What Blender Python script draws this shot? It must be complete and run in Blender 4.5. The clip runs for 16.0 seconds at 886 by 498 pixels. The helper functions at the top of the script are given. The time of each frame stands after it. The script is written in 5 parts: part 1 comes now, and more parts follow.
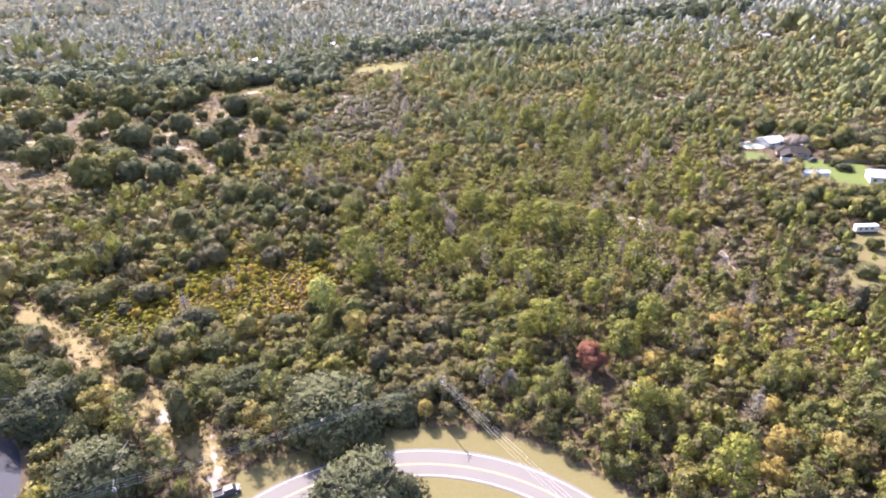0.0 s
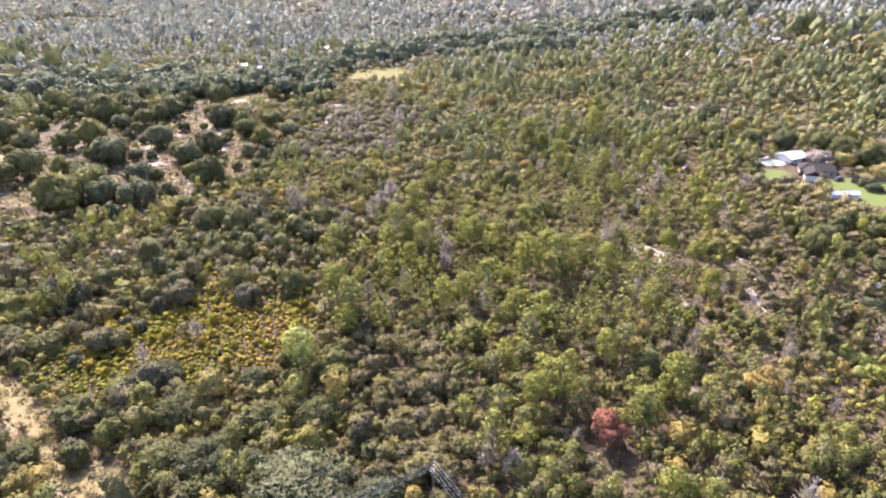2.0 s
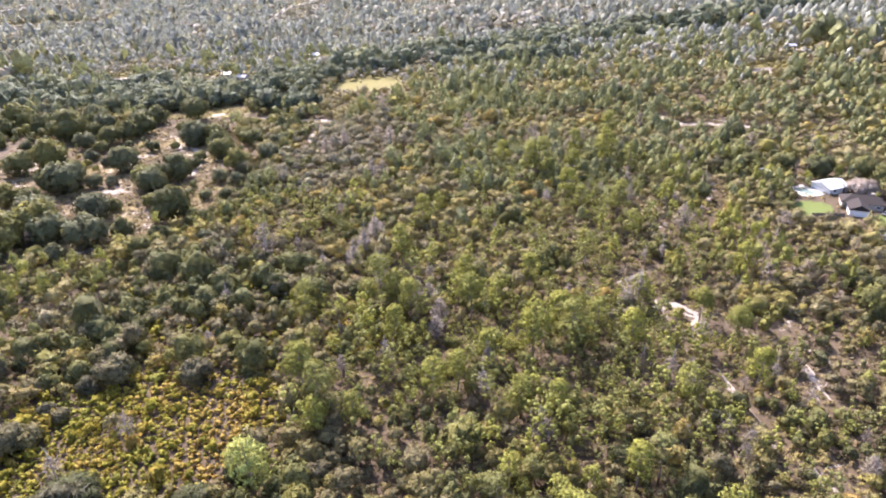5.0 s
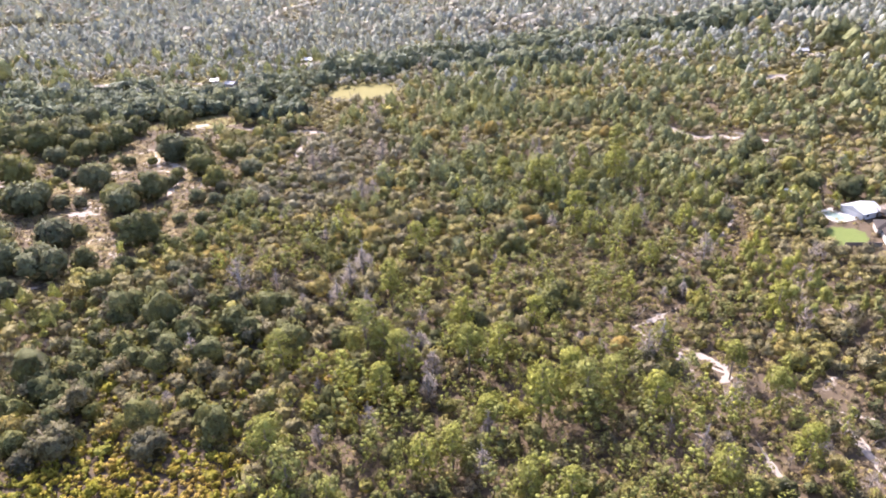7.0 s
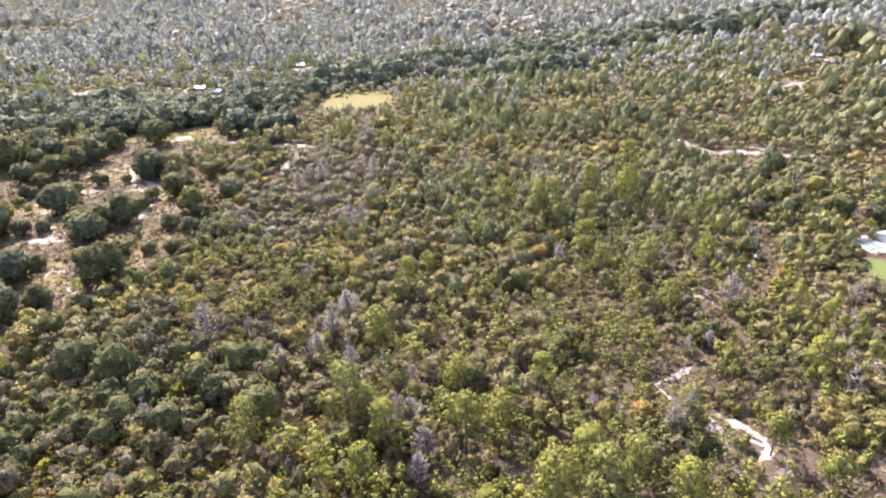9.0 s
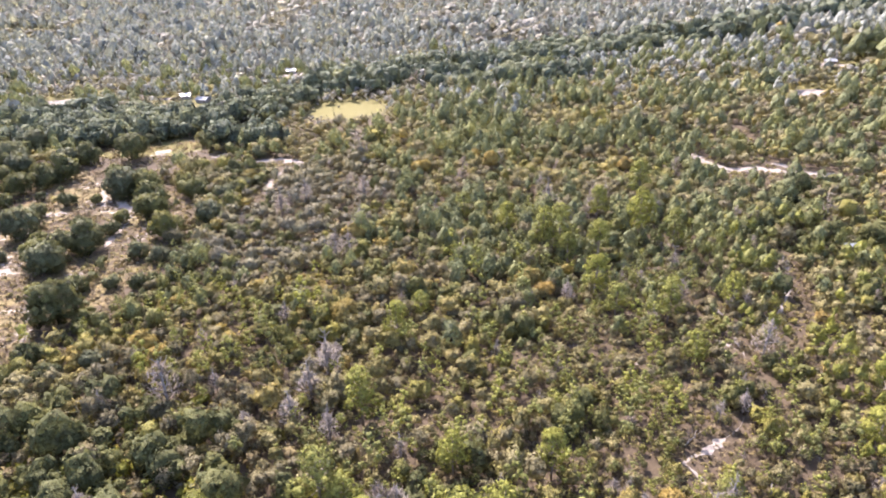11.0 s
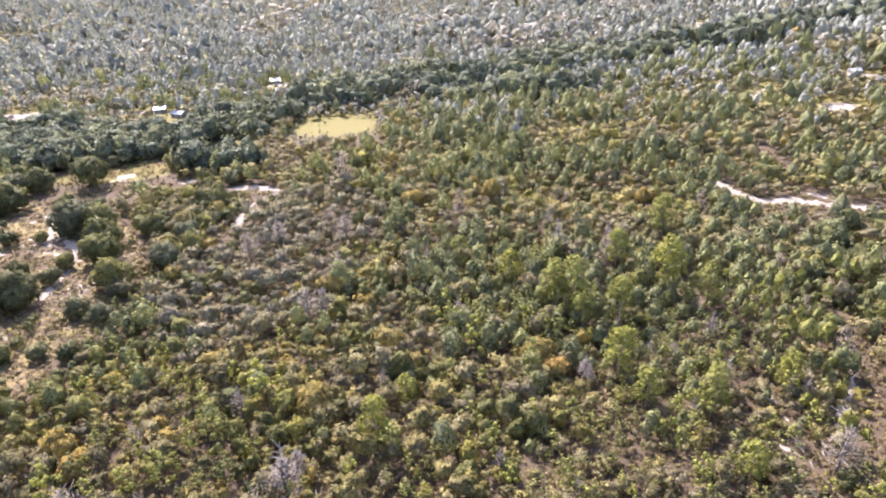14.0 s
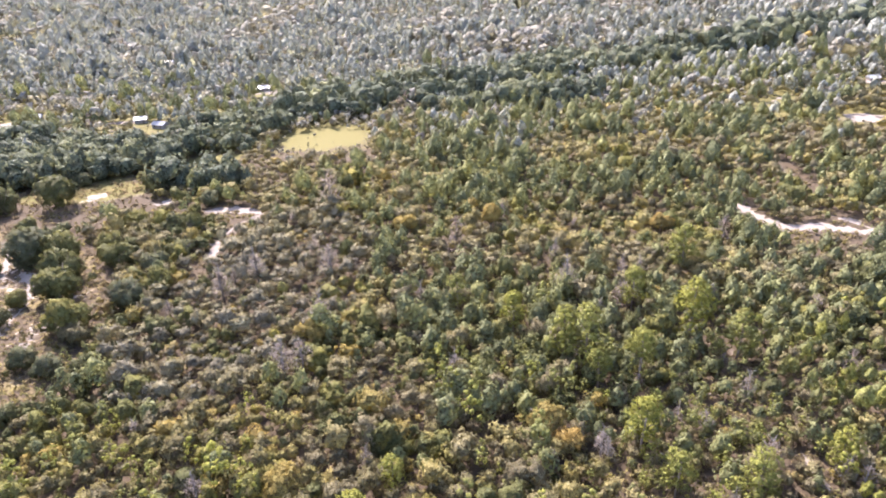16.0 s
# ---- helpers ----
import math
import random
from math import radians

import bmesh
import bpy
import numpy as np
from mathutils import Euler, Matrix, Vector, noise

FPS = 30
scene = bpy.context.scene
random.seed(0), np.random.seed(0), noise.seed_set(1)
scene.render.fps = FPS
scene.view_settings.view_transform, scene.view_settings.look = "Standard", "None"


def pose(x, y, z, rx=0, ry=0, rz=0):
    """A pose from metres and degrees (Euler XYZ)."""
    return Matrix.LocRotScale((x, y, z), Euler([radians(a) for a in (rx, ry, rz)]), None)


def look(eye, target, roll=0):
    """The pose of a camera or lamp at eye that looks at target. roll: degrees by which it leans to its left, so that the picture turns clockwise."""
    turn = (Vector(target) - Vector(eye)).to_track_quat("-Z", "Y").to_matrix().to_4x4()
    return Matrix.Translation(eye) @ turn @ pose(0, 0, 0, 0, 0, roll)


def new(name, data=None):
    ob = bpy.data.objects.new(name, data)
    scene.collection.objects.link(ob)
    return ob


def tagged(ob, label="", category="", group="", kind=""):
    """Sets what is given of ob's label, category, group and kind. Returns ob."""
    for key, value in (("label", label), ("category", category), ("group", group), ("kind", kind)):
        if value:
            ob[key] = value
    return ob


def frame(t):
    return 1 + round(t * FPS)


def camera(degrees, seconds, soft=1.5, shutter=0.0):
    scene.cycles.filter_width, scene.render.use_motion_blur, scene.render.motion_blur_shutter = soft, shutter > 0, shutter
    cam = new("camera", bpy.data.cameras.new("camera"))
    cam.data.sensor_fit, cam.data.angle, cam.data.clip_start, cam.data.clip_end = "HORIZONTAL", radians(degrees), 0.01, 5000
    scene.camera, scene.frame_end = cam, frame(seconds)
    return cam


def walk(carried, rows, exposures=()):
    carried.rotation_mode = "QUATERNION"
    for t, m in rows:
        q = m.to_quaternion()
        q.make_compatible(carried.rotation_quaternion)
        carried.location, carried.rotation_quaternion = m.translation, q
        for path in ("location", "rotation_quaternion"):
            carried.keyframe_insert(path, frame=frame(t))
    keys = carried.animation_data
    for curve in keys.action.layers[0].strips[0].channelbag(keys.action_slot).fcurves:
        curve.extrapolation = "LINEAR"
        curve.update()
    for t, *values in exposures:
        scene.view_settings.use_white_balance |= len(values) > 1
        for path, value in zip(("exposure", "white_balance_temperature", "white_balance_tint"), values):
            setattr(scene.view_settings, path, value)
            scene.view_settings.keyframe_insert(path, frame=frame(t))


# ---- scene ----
# ======== camera ========
cam = camera(71.0, 16.0, soft=1.85)
PATH = [
    (t, pose(0.9767 * t, 12.5061 * t, 100 + 0.0218 * t, 90 - 26.8907 - 0.046 * t / 16, 1.7194 + 0.0108 * t / 16, -1.0 - 0.5014 * t / 16))
    for t in (0, 2, 4, 6, 8, 10, 12, 14, 16)
]
walk(cam, PATH, exposures=[(0, 2.67, 6400, 24), (16, 2.67, 6400, 24)])

# ======== light ========
SUN_ELEVATION, SUN_LEFT = 46.0, 27.0          # degrees; the sun stands ahead and to the left of the flight
world = bpy.data.worlds.new("sky")
scene.world = world
world.use_nodes = True
wn, wl = world.node_tree.nodes, world.node_tree.links
sky = wn.new("ShaderNodeTexSky")
sky.sky_type, sky.sun_disc = "NISHITA", False
sky.sun_elevation, sky.sun_rotation = radians(SUN_ELEVATION), radians(-SUN_LEFT)
sky.air_density, sky.dust_density = 1.0, 2.0
wn["Background"].inputs["Strength"].default_value = 0.132
wl.new(sky.outputs[0], wn["Background"].inputs["Color"])
sun = new("sun", bpy.data.lights.new("sun", "SUN"))
sun.data.energy, sun.data.angle, sun.data.color = 3.8, radians(0.6), (1.0, 0.95, 0.86)
e, a = radians(SUN_ELEVATION), radians(SUN_LEFT)
sun.matrix_world = look(Vector((-math.sin(a) * math.cos(e), math.cos(a) * math.cos(e), math.sin(e))) * 300, (0, 0, 0))


# ======== materials ========
def material(name):
    m = bpy.data.materials.new(name)
    m.use_nodes = True
    nt = m.node_tree
    return m, nt.nodes, nt.links, nt.nodes["Principled BSDF"]


def node(nodes, kind, **values):
    n = nodes.new(kind)
    for key, value in values.items():
        n.inputs[key].default_value = value
    return n


def ramp(nodes, stops):
    r = nodes.new("ShaderNodeValToRGB")
    while len(r.color_ramp.elements) < len(stops):
        r.color_ramp.elements.new(0.5)
    for el, (at, c) in zip(r.color_ramp.elements, stops):
        el.position, el.color = at, (*c, 1)
    return r


def maths(nodes, links, op, a, b=None):
    n = nodes.new("ShaderNodeMath")
    n.operation = op
    for i, v in enumerate((a, b)):
        if v is None:
            continue
        if isinstance(v, (int, float)):
            n.inputs[i].default_value = v
        else:
            links.new(v, n.inputs[i])
    return n.outputs[0]


def mix(nodes, links, fac, a, b, blend="MIX"):
    n = nodes.new("ShaderNodeMix")
    n.data_type, n.blend_type = "RGBA", blend
    for key, v in ((0, fac), (6, a), (7, b)):
        if isinstance(v, (int, float)):
            n.inputs[key].default_value = v
        elif isinstance(v, tuple):
            n.inputs[key].default_value = (*v, 1)
        else:
            links.new(v, n.inputs[key])
    return n.outputs[2]


def world_noise(nodes, links, scale, detail=3.0, rough=0.55):
    geo = nodes.new("ShaderNodeNewGeometry")
    n = node(nodes, "ShaderNodeTexNoise", Scale=scale, Detail=detail, Roughness=rough)
    links.new(geo.outputs["Position"], n.inputs["Vector"])
    return n.outputs["Fac"]


LEAF_RELIEF = 0.42         # how far small sprays turn from the crown's own surface


def foliage(name, stops, glow=0.25, rough=0.65, gloss=0.05, leaf=3.2, gaps=0.43):
    """Leaves: each tree has a tone of its own, each spray differs a little, and light shines through."""
    m, n, l, p = material(name)
    attr = n.new("ShaderNodeAttribute")
    attr.attribute_name = "tone"
    info = n.new("ShaderNodeObjectInfo")
    t = maths(n, l, "ADD", attr.outputs["Fac"], maths(n, l, "MULTIPLY", maths(n, l, "SUBTRACT", info.outputs["Random"], 0.5), 0.25))
    t = maths(n, l, "ADD", t, maths(n, l, "MULTIPLY", maths(n, l, "SUBTRACT", world_noise(n, l, 0.8, 3.0, 0.6), 0.5), 0.5))
    r = ramp(n, stops)
    l.new(t, r.inputs[0])
    fine = world_noise(n, l, 3.2, 4.0, 0.75)
    speck = maths(n, l, "ADD", maths(n, l, "MULTIPLY", fine, 0.65), 0.66)
    c = mix(n, l, 1.0, r.outputs[0], speck, "MULTIPLY")
    l.new(c, p.inputs["Base Color"])
    p.inputs["Roughness"].default_value, p.inputs["Specular IOR Level"].default_value = rough, gloss
    puff, turned = n.new("ShaderNodeAttribute"), n.new("ShaderNodeVectorTransform")
    puff.attribute_name = "puff"
    turned.vector_type, turned.convert_from, turned.convert_to = "NORMAL", "OBJECT", "WORLD"
    l.new(puff.outputs["Vector"], turned.inputs[0])
    leafy = node(n, "ShaderNodeTexNoise", Scale=3.0, Detail=3.0, Roughness=0.7)
    l.new(n.new("ShaderNodeNewGeometry").outputs["Position"], leafy.inputs["Vector"])
    shake, rough_way, unit = n.new("ShaderNodeVectorMath"), n.new("ShaderNodeVectorMath"), n.new("ShaderNodeVectorMath")
    shake.operation, rough_way.operation, unit.operation = "SUBTRACT", "MULTIPLY_ADD", "NORMALIZE"
    shake.inputs[1].default_value, rough_way.inputs[1].default_value = (0.5, 0.5, 0.5), (LEAF_RELIEF,) * 3
    l.new(leafy.outputs["Color"], shake.inputs[0])
    l.new(shake.outputs[0], rough_way.inputs[0])
    l.new(turned.outputs[0], rough_way.inputs[2])
    l.new(rough_way.outputs[0], unit.inputs[0])
    thin = n.new("ShaderNodeBsdfTranslucent")
    l.new(unit.outputs[0], p.inputs["Normal"])
    l.new(turned.outputs[0], thin.inputs["Normal"])
    l.new(mix(n, l, 1.0, c, (1.12, 1.05, 0.7), "MULTIPLY"), thin.inputs["Color"])
    both = n.new("ShaderNodeMixShader")
    both.inputs[0].default_value = glow
    l.new(p.outputs[0], both.inputs[1])
    l.new(thin.outputs[0], both.inputs[2])
    # each blade is a spray of small leaves with gaps between them
    cut = maths(n, l, "MULTIPLY", maths(n, l, "SUBTRACT", world_noise(n, l, leaf, 2.0, 0.6), gaps), 14.0)
    held = n.new("ShaderNodeClamp")
    l.new(cut, held.inputs[0])
    leafy_spray = n.new("ShaderNodeMixShader")
    l.new(held.outputs[0], leafy_spray.inputs[0])
    l.new(n.new("ShaderNodeBsdfTransparent").outputs[0], leafy_spray.inputs[1])
    l.new(both.outputs[0], leafy_spray.inputs[2])
    l.new(leafy_spray.outputs[0], n["Material Output"].inputs["Surface"])
    return m


def plain(name, c, rough=0.7, vary=0.25, scale=2.0, metallic=0.0, bump=0.0):
    m, n, l, p = material(name)
    f = world_noise(n, l, scale)
    g = world_noise(n, l, scale * 9)
    dark = tuple(v * (1 - vary) for v in c)
    light = tuple(min(1.0, v * (1 + vary)) for v in c)
    mid = mix(n, l, f, dark, light)
    l.new(mix(n, l, maths(n, l, "MULTIPLY", g, 0.35), mid, dark), p.inputs["Base Color"])
    p.inputs["Roughness"].default_value, p.inputs["Metallic"].default_value = rough, metallic
    if rough > 0.75:
        p.inputs["Specular IOR Level"].default_value = 0.1
    if bump:
        b = node(n, "ShaderNodeBump", Strength=0.6, Distance=bump)
        l.new(g, b.inputs["Height"])
        l.new(b.outputs[0], p.inputs["Normal"])
    return m


OAK = foliage("scrub_oak_leaves", [(0.0, (0.082, 0.072, 0.045)), (0.25, (0.110, 0.097, 0.046)), (0.55, (0.138, 0.122, 0.043)), (0.85, (0.168, 0.146, 0.040)), (1.0, (0.200, 0.154, 0.040))])
DUSK = foliage("dark_grey_brown_leaves", [(0.0, (0.050, 0.049, 0.034)), (0.5, (0.078, 0.072, 0.044)), (1.0, (0.112, 0.100, 0.048))], glow=0.24, gaps=0.42)
# Olive leaf colour with some grey mixed in for mid-distance haze.
HAZED_OLIVE = foliage("hazed_olive_leaves", [(0.0, (0.116, 0.101, 0.068)), (0.4, (0.157, 0.138, 0.070)), (0.8, (0.200, 0.170, 0.064)), (1.0, (0.258, 0.196, 0.058))], glow=0.3)
MIDPINE = foliage("soft_green_needles", [(0.0, (0.118, 0.126, 0.066)), (0.5, (0.160, 0.166, 0.074)), (1.0, (0.210, 0.206, 0.080))], glow=0.36, leaf=1.4, gaps=0.41)
# Distant shrub leaves, their colour muted for haze like the far oaks.
HAZED_SHRUB = foliage("hazed_shrub_leaves", [(0.0, (0.15, 0.142, 0.115)), (0.5, (0.185, 0.172, 0.128)), (1.0, (0.225, 0.2, 0.125))], glow=0.3, leaf=1.0, gaps=0.41)
SHRUB = foliage("shrub_leaves", [(0.0, (0.112, 0.086, 0.053)), (0.3, (0.140, 0.112, 0.051)), (0.6, (0.160, 0.140, 0.046)), (1.0, (0.204, 0.166, 0.042))])
PINE = foliage("pine_needles", [(0.0, (0.11, 0.11, 0.052)), (0.5, (0.142, 0.146, 0.046)), (1.0, (0.178, 0.18, 0.041))], glow=0.34)
DARK = foliage("dark_oak_leaves", [(0.0, (0.072, 0.085, 0.060)), (0.5, (0.108, 0.120, 0.076)), (1.0, (0.172, 0.172, 0.088))], glow=0.38, leaf=1.0, gaps=0.41)
GREEN = foliage("green_oak_leaves", [(0.0, (0.052, 0.057, 0.028)), (0.5, (0.092, 0.092, 0.034)), (1.0, (0.168, 0.148, 0.038))], glow=0.28, gaps=0.42)
# Live oak green with a little blue added to the colour for haze.
LIVE = foliage("live_oak_leaves", [(0.0, (0.060, 0.066, 0.041)), (0.5, (0.088, 0.092, 0.048)), (1.0, (0.142, 0.132, 0.052))], glow=0.28, gaps=0.41)
GREY = foliage("bare_grey_twigs", [(0.0, (0.123, 0.098, 0.083)), (0.5, (0.151, 0.126, 0.109)), (1.0, (0.183, 0.157, 0.140))], glow=0.09, rough=0.8, gloss=0.1, gaps=0.0)
RUST = foliage("red_leaves", [(0.0, (0.135, 0.056, 0.040)), (1.0, (0.175, 0.078, 0.052))])
GOLD = foliage("golden_leaves", [(0.0, (0.171, 0.140, 0.052)), (0.5, (0.207, 0.158, 0.050)), (1.0, (0.230, 0.158, 0.054))], glow=0.34)
VINE = foliage("bright_vine_leaves", [(0.0, (0.19, 0.215, 0.075)), (1.0, (0.245, 0.265, 0.08))], glow=0.34)
LOWVINE = foliage("yellow_green_vine_leaves", [(0.0, (0.118, 0.120, 0.026)), (0.35, (0.146, 0.138, 0.022)), (0.7, (0.170, 0.142, 0.022)), (1.0, (0.200, 0.136, 0.034))], glow=0.34, gaps=0.38)
# Far pines and oaks: haze is put into these pale grey leaf colours.
HAZED_PINE = foliage("hazed_pine_needles", [(0.0, (0.214, 0.226, 0.208)), (0.5, (0.252, 0.262, 0.232)), (1.0, (0.296, 0.298, 0.238))], glow=0.52, leaf=0.6, gaps=0.4)
HAZED_OAK = foliage("hazed_oak_leaves", [(0.0, (0.212, 0.204, 0.188)), (0.5, (0.262, 0.250, 0.212)), (1.0, (0.318, 0.286, 0.200))], glow=0.5, leaf=0.7, gaps=0.4)
BAREOAK = foliage("thin_grey_brown_leaves", [(0.0, (0.110, 0.100, 0.074)), (0.5, (0.138, 0.126, 0.084)), (1.0, (0.168, 0.150, 0.078))], glow=0.2, gaps=0.43)
BARK = plain("bark", (0.16, 0.13, 0.11), 0.9, 0.35, 3.0, bump=0.02)
DEADWOOD = plain("weathered_wood", (0.17, 0.15, 0.138), 0.85, 0.3, 2.0)
WHITE = plain("white_paint", (0.45, 0.44, 0.44), 0.5, 0.06, 0.8)
METAL_ROOF = plain("white_metal_roof", (0.23, 0.235, 0.245), 0.35, 0.05, 0.5)
BROWN_ROOF = plain("brown_shingles", (0.024, 0.02, 0.019), 0.85, 0.25, 1.5)
GREY_ROOF = plain("grey_shingles", (0.2, 0.2, 0.21), 0.8, 0.2, 1.5)
WALL = plain("stucco", (0.24, 0.21, 0.185), 0.85, 0.1, 1.2)
GLASS = plain("dark_glass", (0.02, 0.024, 0.028), 0.3, 0.2, 1.0)
CONCRETE = plain("concrete", (0.3, 0.29, 0.275), 0.85, 0.12, 0.9)
BLACK = plain("black_rubber", (0.03, 0.03, 0.032), 0.8, 0.2, 5.0)
NAVY = plain("dark_car_paint", (0.02, 0.024, 0.035), 0.6, 0.1, 2.0)
SILVER = plain("silver_car_paint", (0.5, 0.5, 0.52), 0.3, 0.08, 2.0, 0.5)
WOOD = plain("pole_wood", (0.09, 0.072, 0.06), 0.85, 0.3, 3.0)
WIRE = plain("aluminium_wire", (0.28, 0.28, 0.28), 0.4, 0.1, 1.0)
FENCE = plain("dark_fence_boards", (0.14, 0.11, 0.09), 0.85, 0.3, 2.0)
LINE_WHITE = plain("white_road_paint", (0.36, 0.345, 0.335), 0.7, 0.15, 0.9)
LINE_YELLOW = plain("yellow_road_paint", (0.3, 0.215, 0.07), 0.7, 0.15, 0.9)


def road_material():
    m, n, l, p = material("worn_asphalt")
    f, g, h = world_noise(n, l, 0.25), world_noise(n, l, 6.0), world_noise(n, l, 40.0)
    c = mix(n, l, f, (0.064, 0.055, 0.054), (0.082, 0.071, 0.069))
    c = mix(n, l, maths(n, l, "MULTIPLY", g, 0.5), c, (0.074, 0.065, 0.063))
    l.new(mix(n, l, maths(n, l, "MULTIPLY", h, 0.3), c, (0.13, 0.121, 0.115)), p.inputs["Base Color"])
    p.inputs["Roughness"].default_value = 0.9
    return m


def water_material():
    m, n, l, p = material("dark_pond_water")
    p.inputs["Base Color"].default_value = (0.02, 0.022, 0.03, 1)
    p.inputs["Roughness"].default_value, p.inputs["Specular IOR Level"].default_value = 0.04, 0.1
    b = node(n, "ShaderNodeBump", Strength=0.15, Distance=0.03)
    l.new(world_noise(n, l, 1.2), b.inputs["Height"])
    l.new(b.outputs[0], p.inputs["Normal"])
    return m


def pool_material():
    m, n, l, p = material("pool_water")
    p.inputs["Base Color"].default_value = (0.11, 0.145, 0.135, 1)
    p.inputs["Roughness"].default_value = 0.1
    return m


def ground_material():
    """Leaf litter under the scrub, with bare white sand, mown turf and dry straw where the plan has them."""
    m, n, l, p = material("scrub_ground")

    def layer(name, soft):
        at = n.new("ShaderNodeAttribute")
        at.attribute_name = name
        edge = maths(n, l, "ADD", maths(n, l, "MULTIPLY", world_noise(n, l, 0.3, 6.0, 0.7), 2.2), -1.15)
        v = maths(n, l, "MULTIPLY", maths(n, l, "SUBTRACT", maths(n, l, "ADD", at.outputs["Fac"], edge), 0.45), soft)
        k = n.new("ShaderNodeClamp")
        l.new(v, k.inputs[0])
        return k.outputs[0]

    f, g, h = world_noise(n, l, 0.09, 4.0), world_noise(n, l, 0.9, 4.0), world_noise(n, l, 7.0, 3.0)
    fine = ramp(n, [(0.3, (0.022, 0.016, 0.012)), (0.5, (0.05, 0.036, 0.026)), (0.62, (0.085, 0.064, 0.047)), (0.75, (0.15, 0.12, 0.1))])
    l.new(world_noise(n, l, 0.55, 6.0, 0.75), fine.inputs[0])
    litter = mix(n, l, f, fine.outputs[0], (0.055, 0.041, 0.028))
    litter = mix(n, l, maths(n, l, "MULTIPLY", g, 0.5), litter, (0.05, 0.038, 0.022))
    straw = mix(n, l, g, (0.14, 0.096, 0.06), (0.138, 0.108, 0.048))
    clod = ramp(n, [(0.38, (0.05, 0.04, 0.024)), (0.5, (0.13, 0.09, 0.052)), (0.66, (0.2, 0.145, 0.1))])
    l.new(world_noise(n, l, 0.8, 6.0, 0.75), clod.inputs[0])
    straw = mix(n, l, 0.6, straw, clod.outputs[0])
    straw = mix(n, l, maths(n, l, "MULTIPLY", f, 0.8), straw, (0.11, 0.1, 0.036))
    turf = mix(n, l, world_noise(n, l, 0.25, 5.0), (0.045, 0.045, 0.017), (0.1, 0.08, 0.04))
    turf = mix(n, l, world_noise(n, l, 1.6, 6.0, 0.75), turf, (0.115, 0.09, 0.046))
    turf = mix(n, l, maths(n, l, "MULTIPLY", g, 0.7), turf, (0.07, 0.068, 0.028))
    lawn = mix(n, l, g, (0.05, 0.07, 0.02), (0.078, 0.09, 0.026))
    sand = mix(n, l, g, (0.14, 0.115, 0.095), (0.25, 0.225, 0.2))
    c = mix(n, l, layer("straw", 4.0), litter, straw)
    field = mix(n, l, g, (0.07, 0.066, 0.022), (0.115, 0.096, 0.036))
    c = mix(n, l, layer("field", 5.0), c, field)
    c = mix(n, l, layer("turf", 6.0), c, turf)
    c = mix(n, l, layer("lawn", 6.0), c, lawn)
    c = mix(n, l, layer("sand", 6.0), c, sand)
    c = mix(n, l, 1.0, c, maths(n, l, "ADD", maths(n, l, "MULTIPLY", h, 0.6), 0.7), "MULTIPLY")
    l.new(c, p.inputs["Base Color"])
    p.inputs["Roughness"].default_value, p.inputs["Specular IOR Level"].default_value = 0.95, 0.1
    b = node(n, "ShaderNodeBump", Strength=0.7, Distance=0.15)
    l.new(g, b.inputs["Height"])
    l.new(b.outputs[0], p.inputs["Normal"])
    return m


# ======== the plan ========
RNG = np.random.default_rng(11)
TABLE = np.random.default_rng(5).random((256, 256))
BEND, ROAD_IN, ROAD_OUT = (-7.5, 50.3), 43.1, 51.1


def soft_noise(x, y, size, seed=0):
    """Smooth noise from 0 to 1 over patches of that many metres."""
    u, v = np.asarray(x, float) / size + 37.3 * seed, np.asarray(y, float) / size + 91.7 * seed
    i, j = np.floor(u).astype(int), np.floor(v).astype(int)
    u, v = u - i, v - j
    u, v = u * u * (3 - 2 * u), v * v * (3 - 2 * v)
    q = lambda a, b: TABLE[a % 256, b % 256]
    return (q(i, j) * (1 - u) + q(i + 1, j) * u) * (1 - v) + (q(i, j + 1) * (1 - u) + q(i + 1, j + 1) * u) * v


def near_line(x, y, points):
    """Distance from places to a broken line."""
    best = np.full(np.shape(x), 1e9)
    for (ax, ay), (bx, by) in zip(points[:-1], points[1:]):
        dx, dy = bx - ax, by - ay
        k = np.clip(((x - ax) * dx + (y - ay) * dy) / (dx * dx + dy * dy + 1e-9), 0, 1)
        best = np.minimum(best, np.hypot(x - ax - k * dx, y - ay - k * dy))
    return best


def fade(d, width, soft):
    return np.clip((width + soft - d) / (2 * soft), 0, 1)


def oval(x, y, cx, cy, rx, ry, turn=0.0):
    c, s = math.cos(radians(turn)), math.sin(radians(turn))
    u, v = (x - cx) * c + (y - cy) * s, -(x - cx) * s + (y - cy) * c
    return np.hypot(u / rx, v / ry)


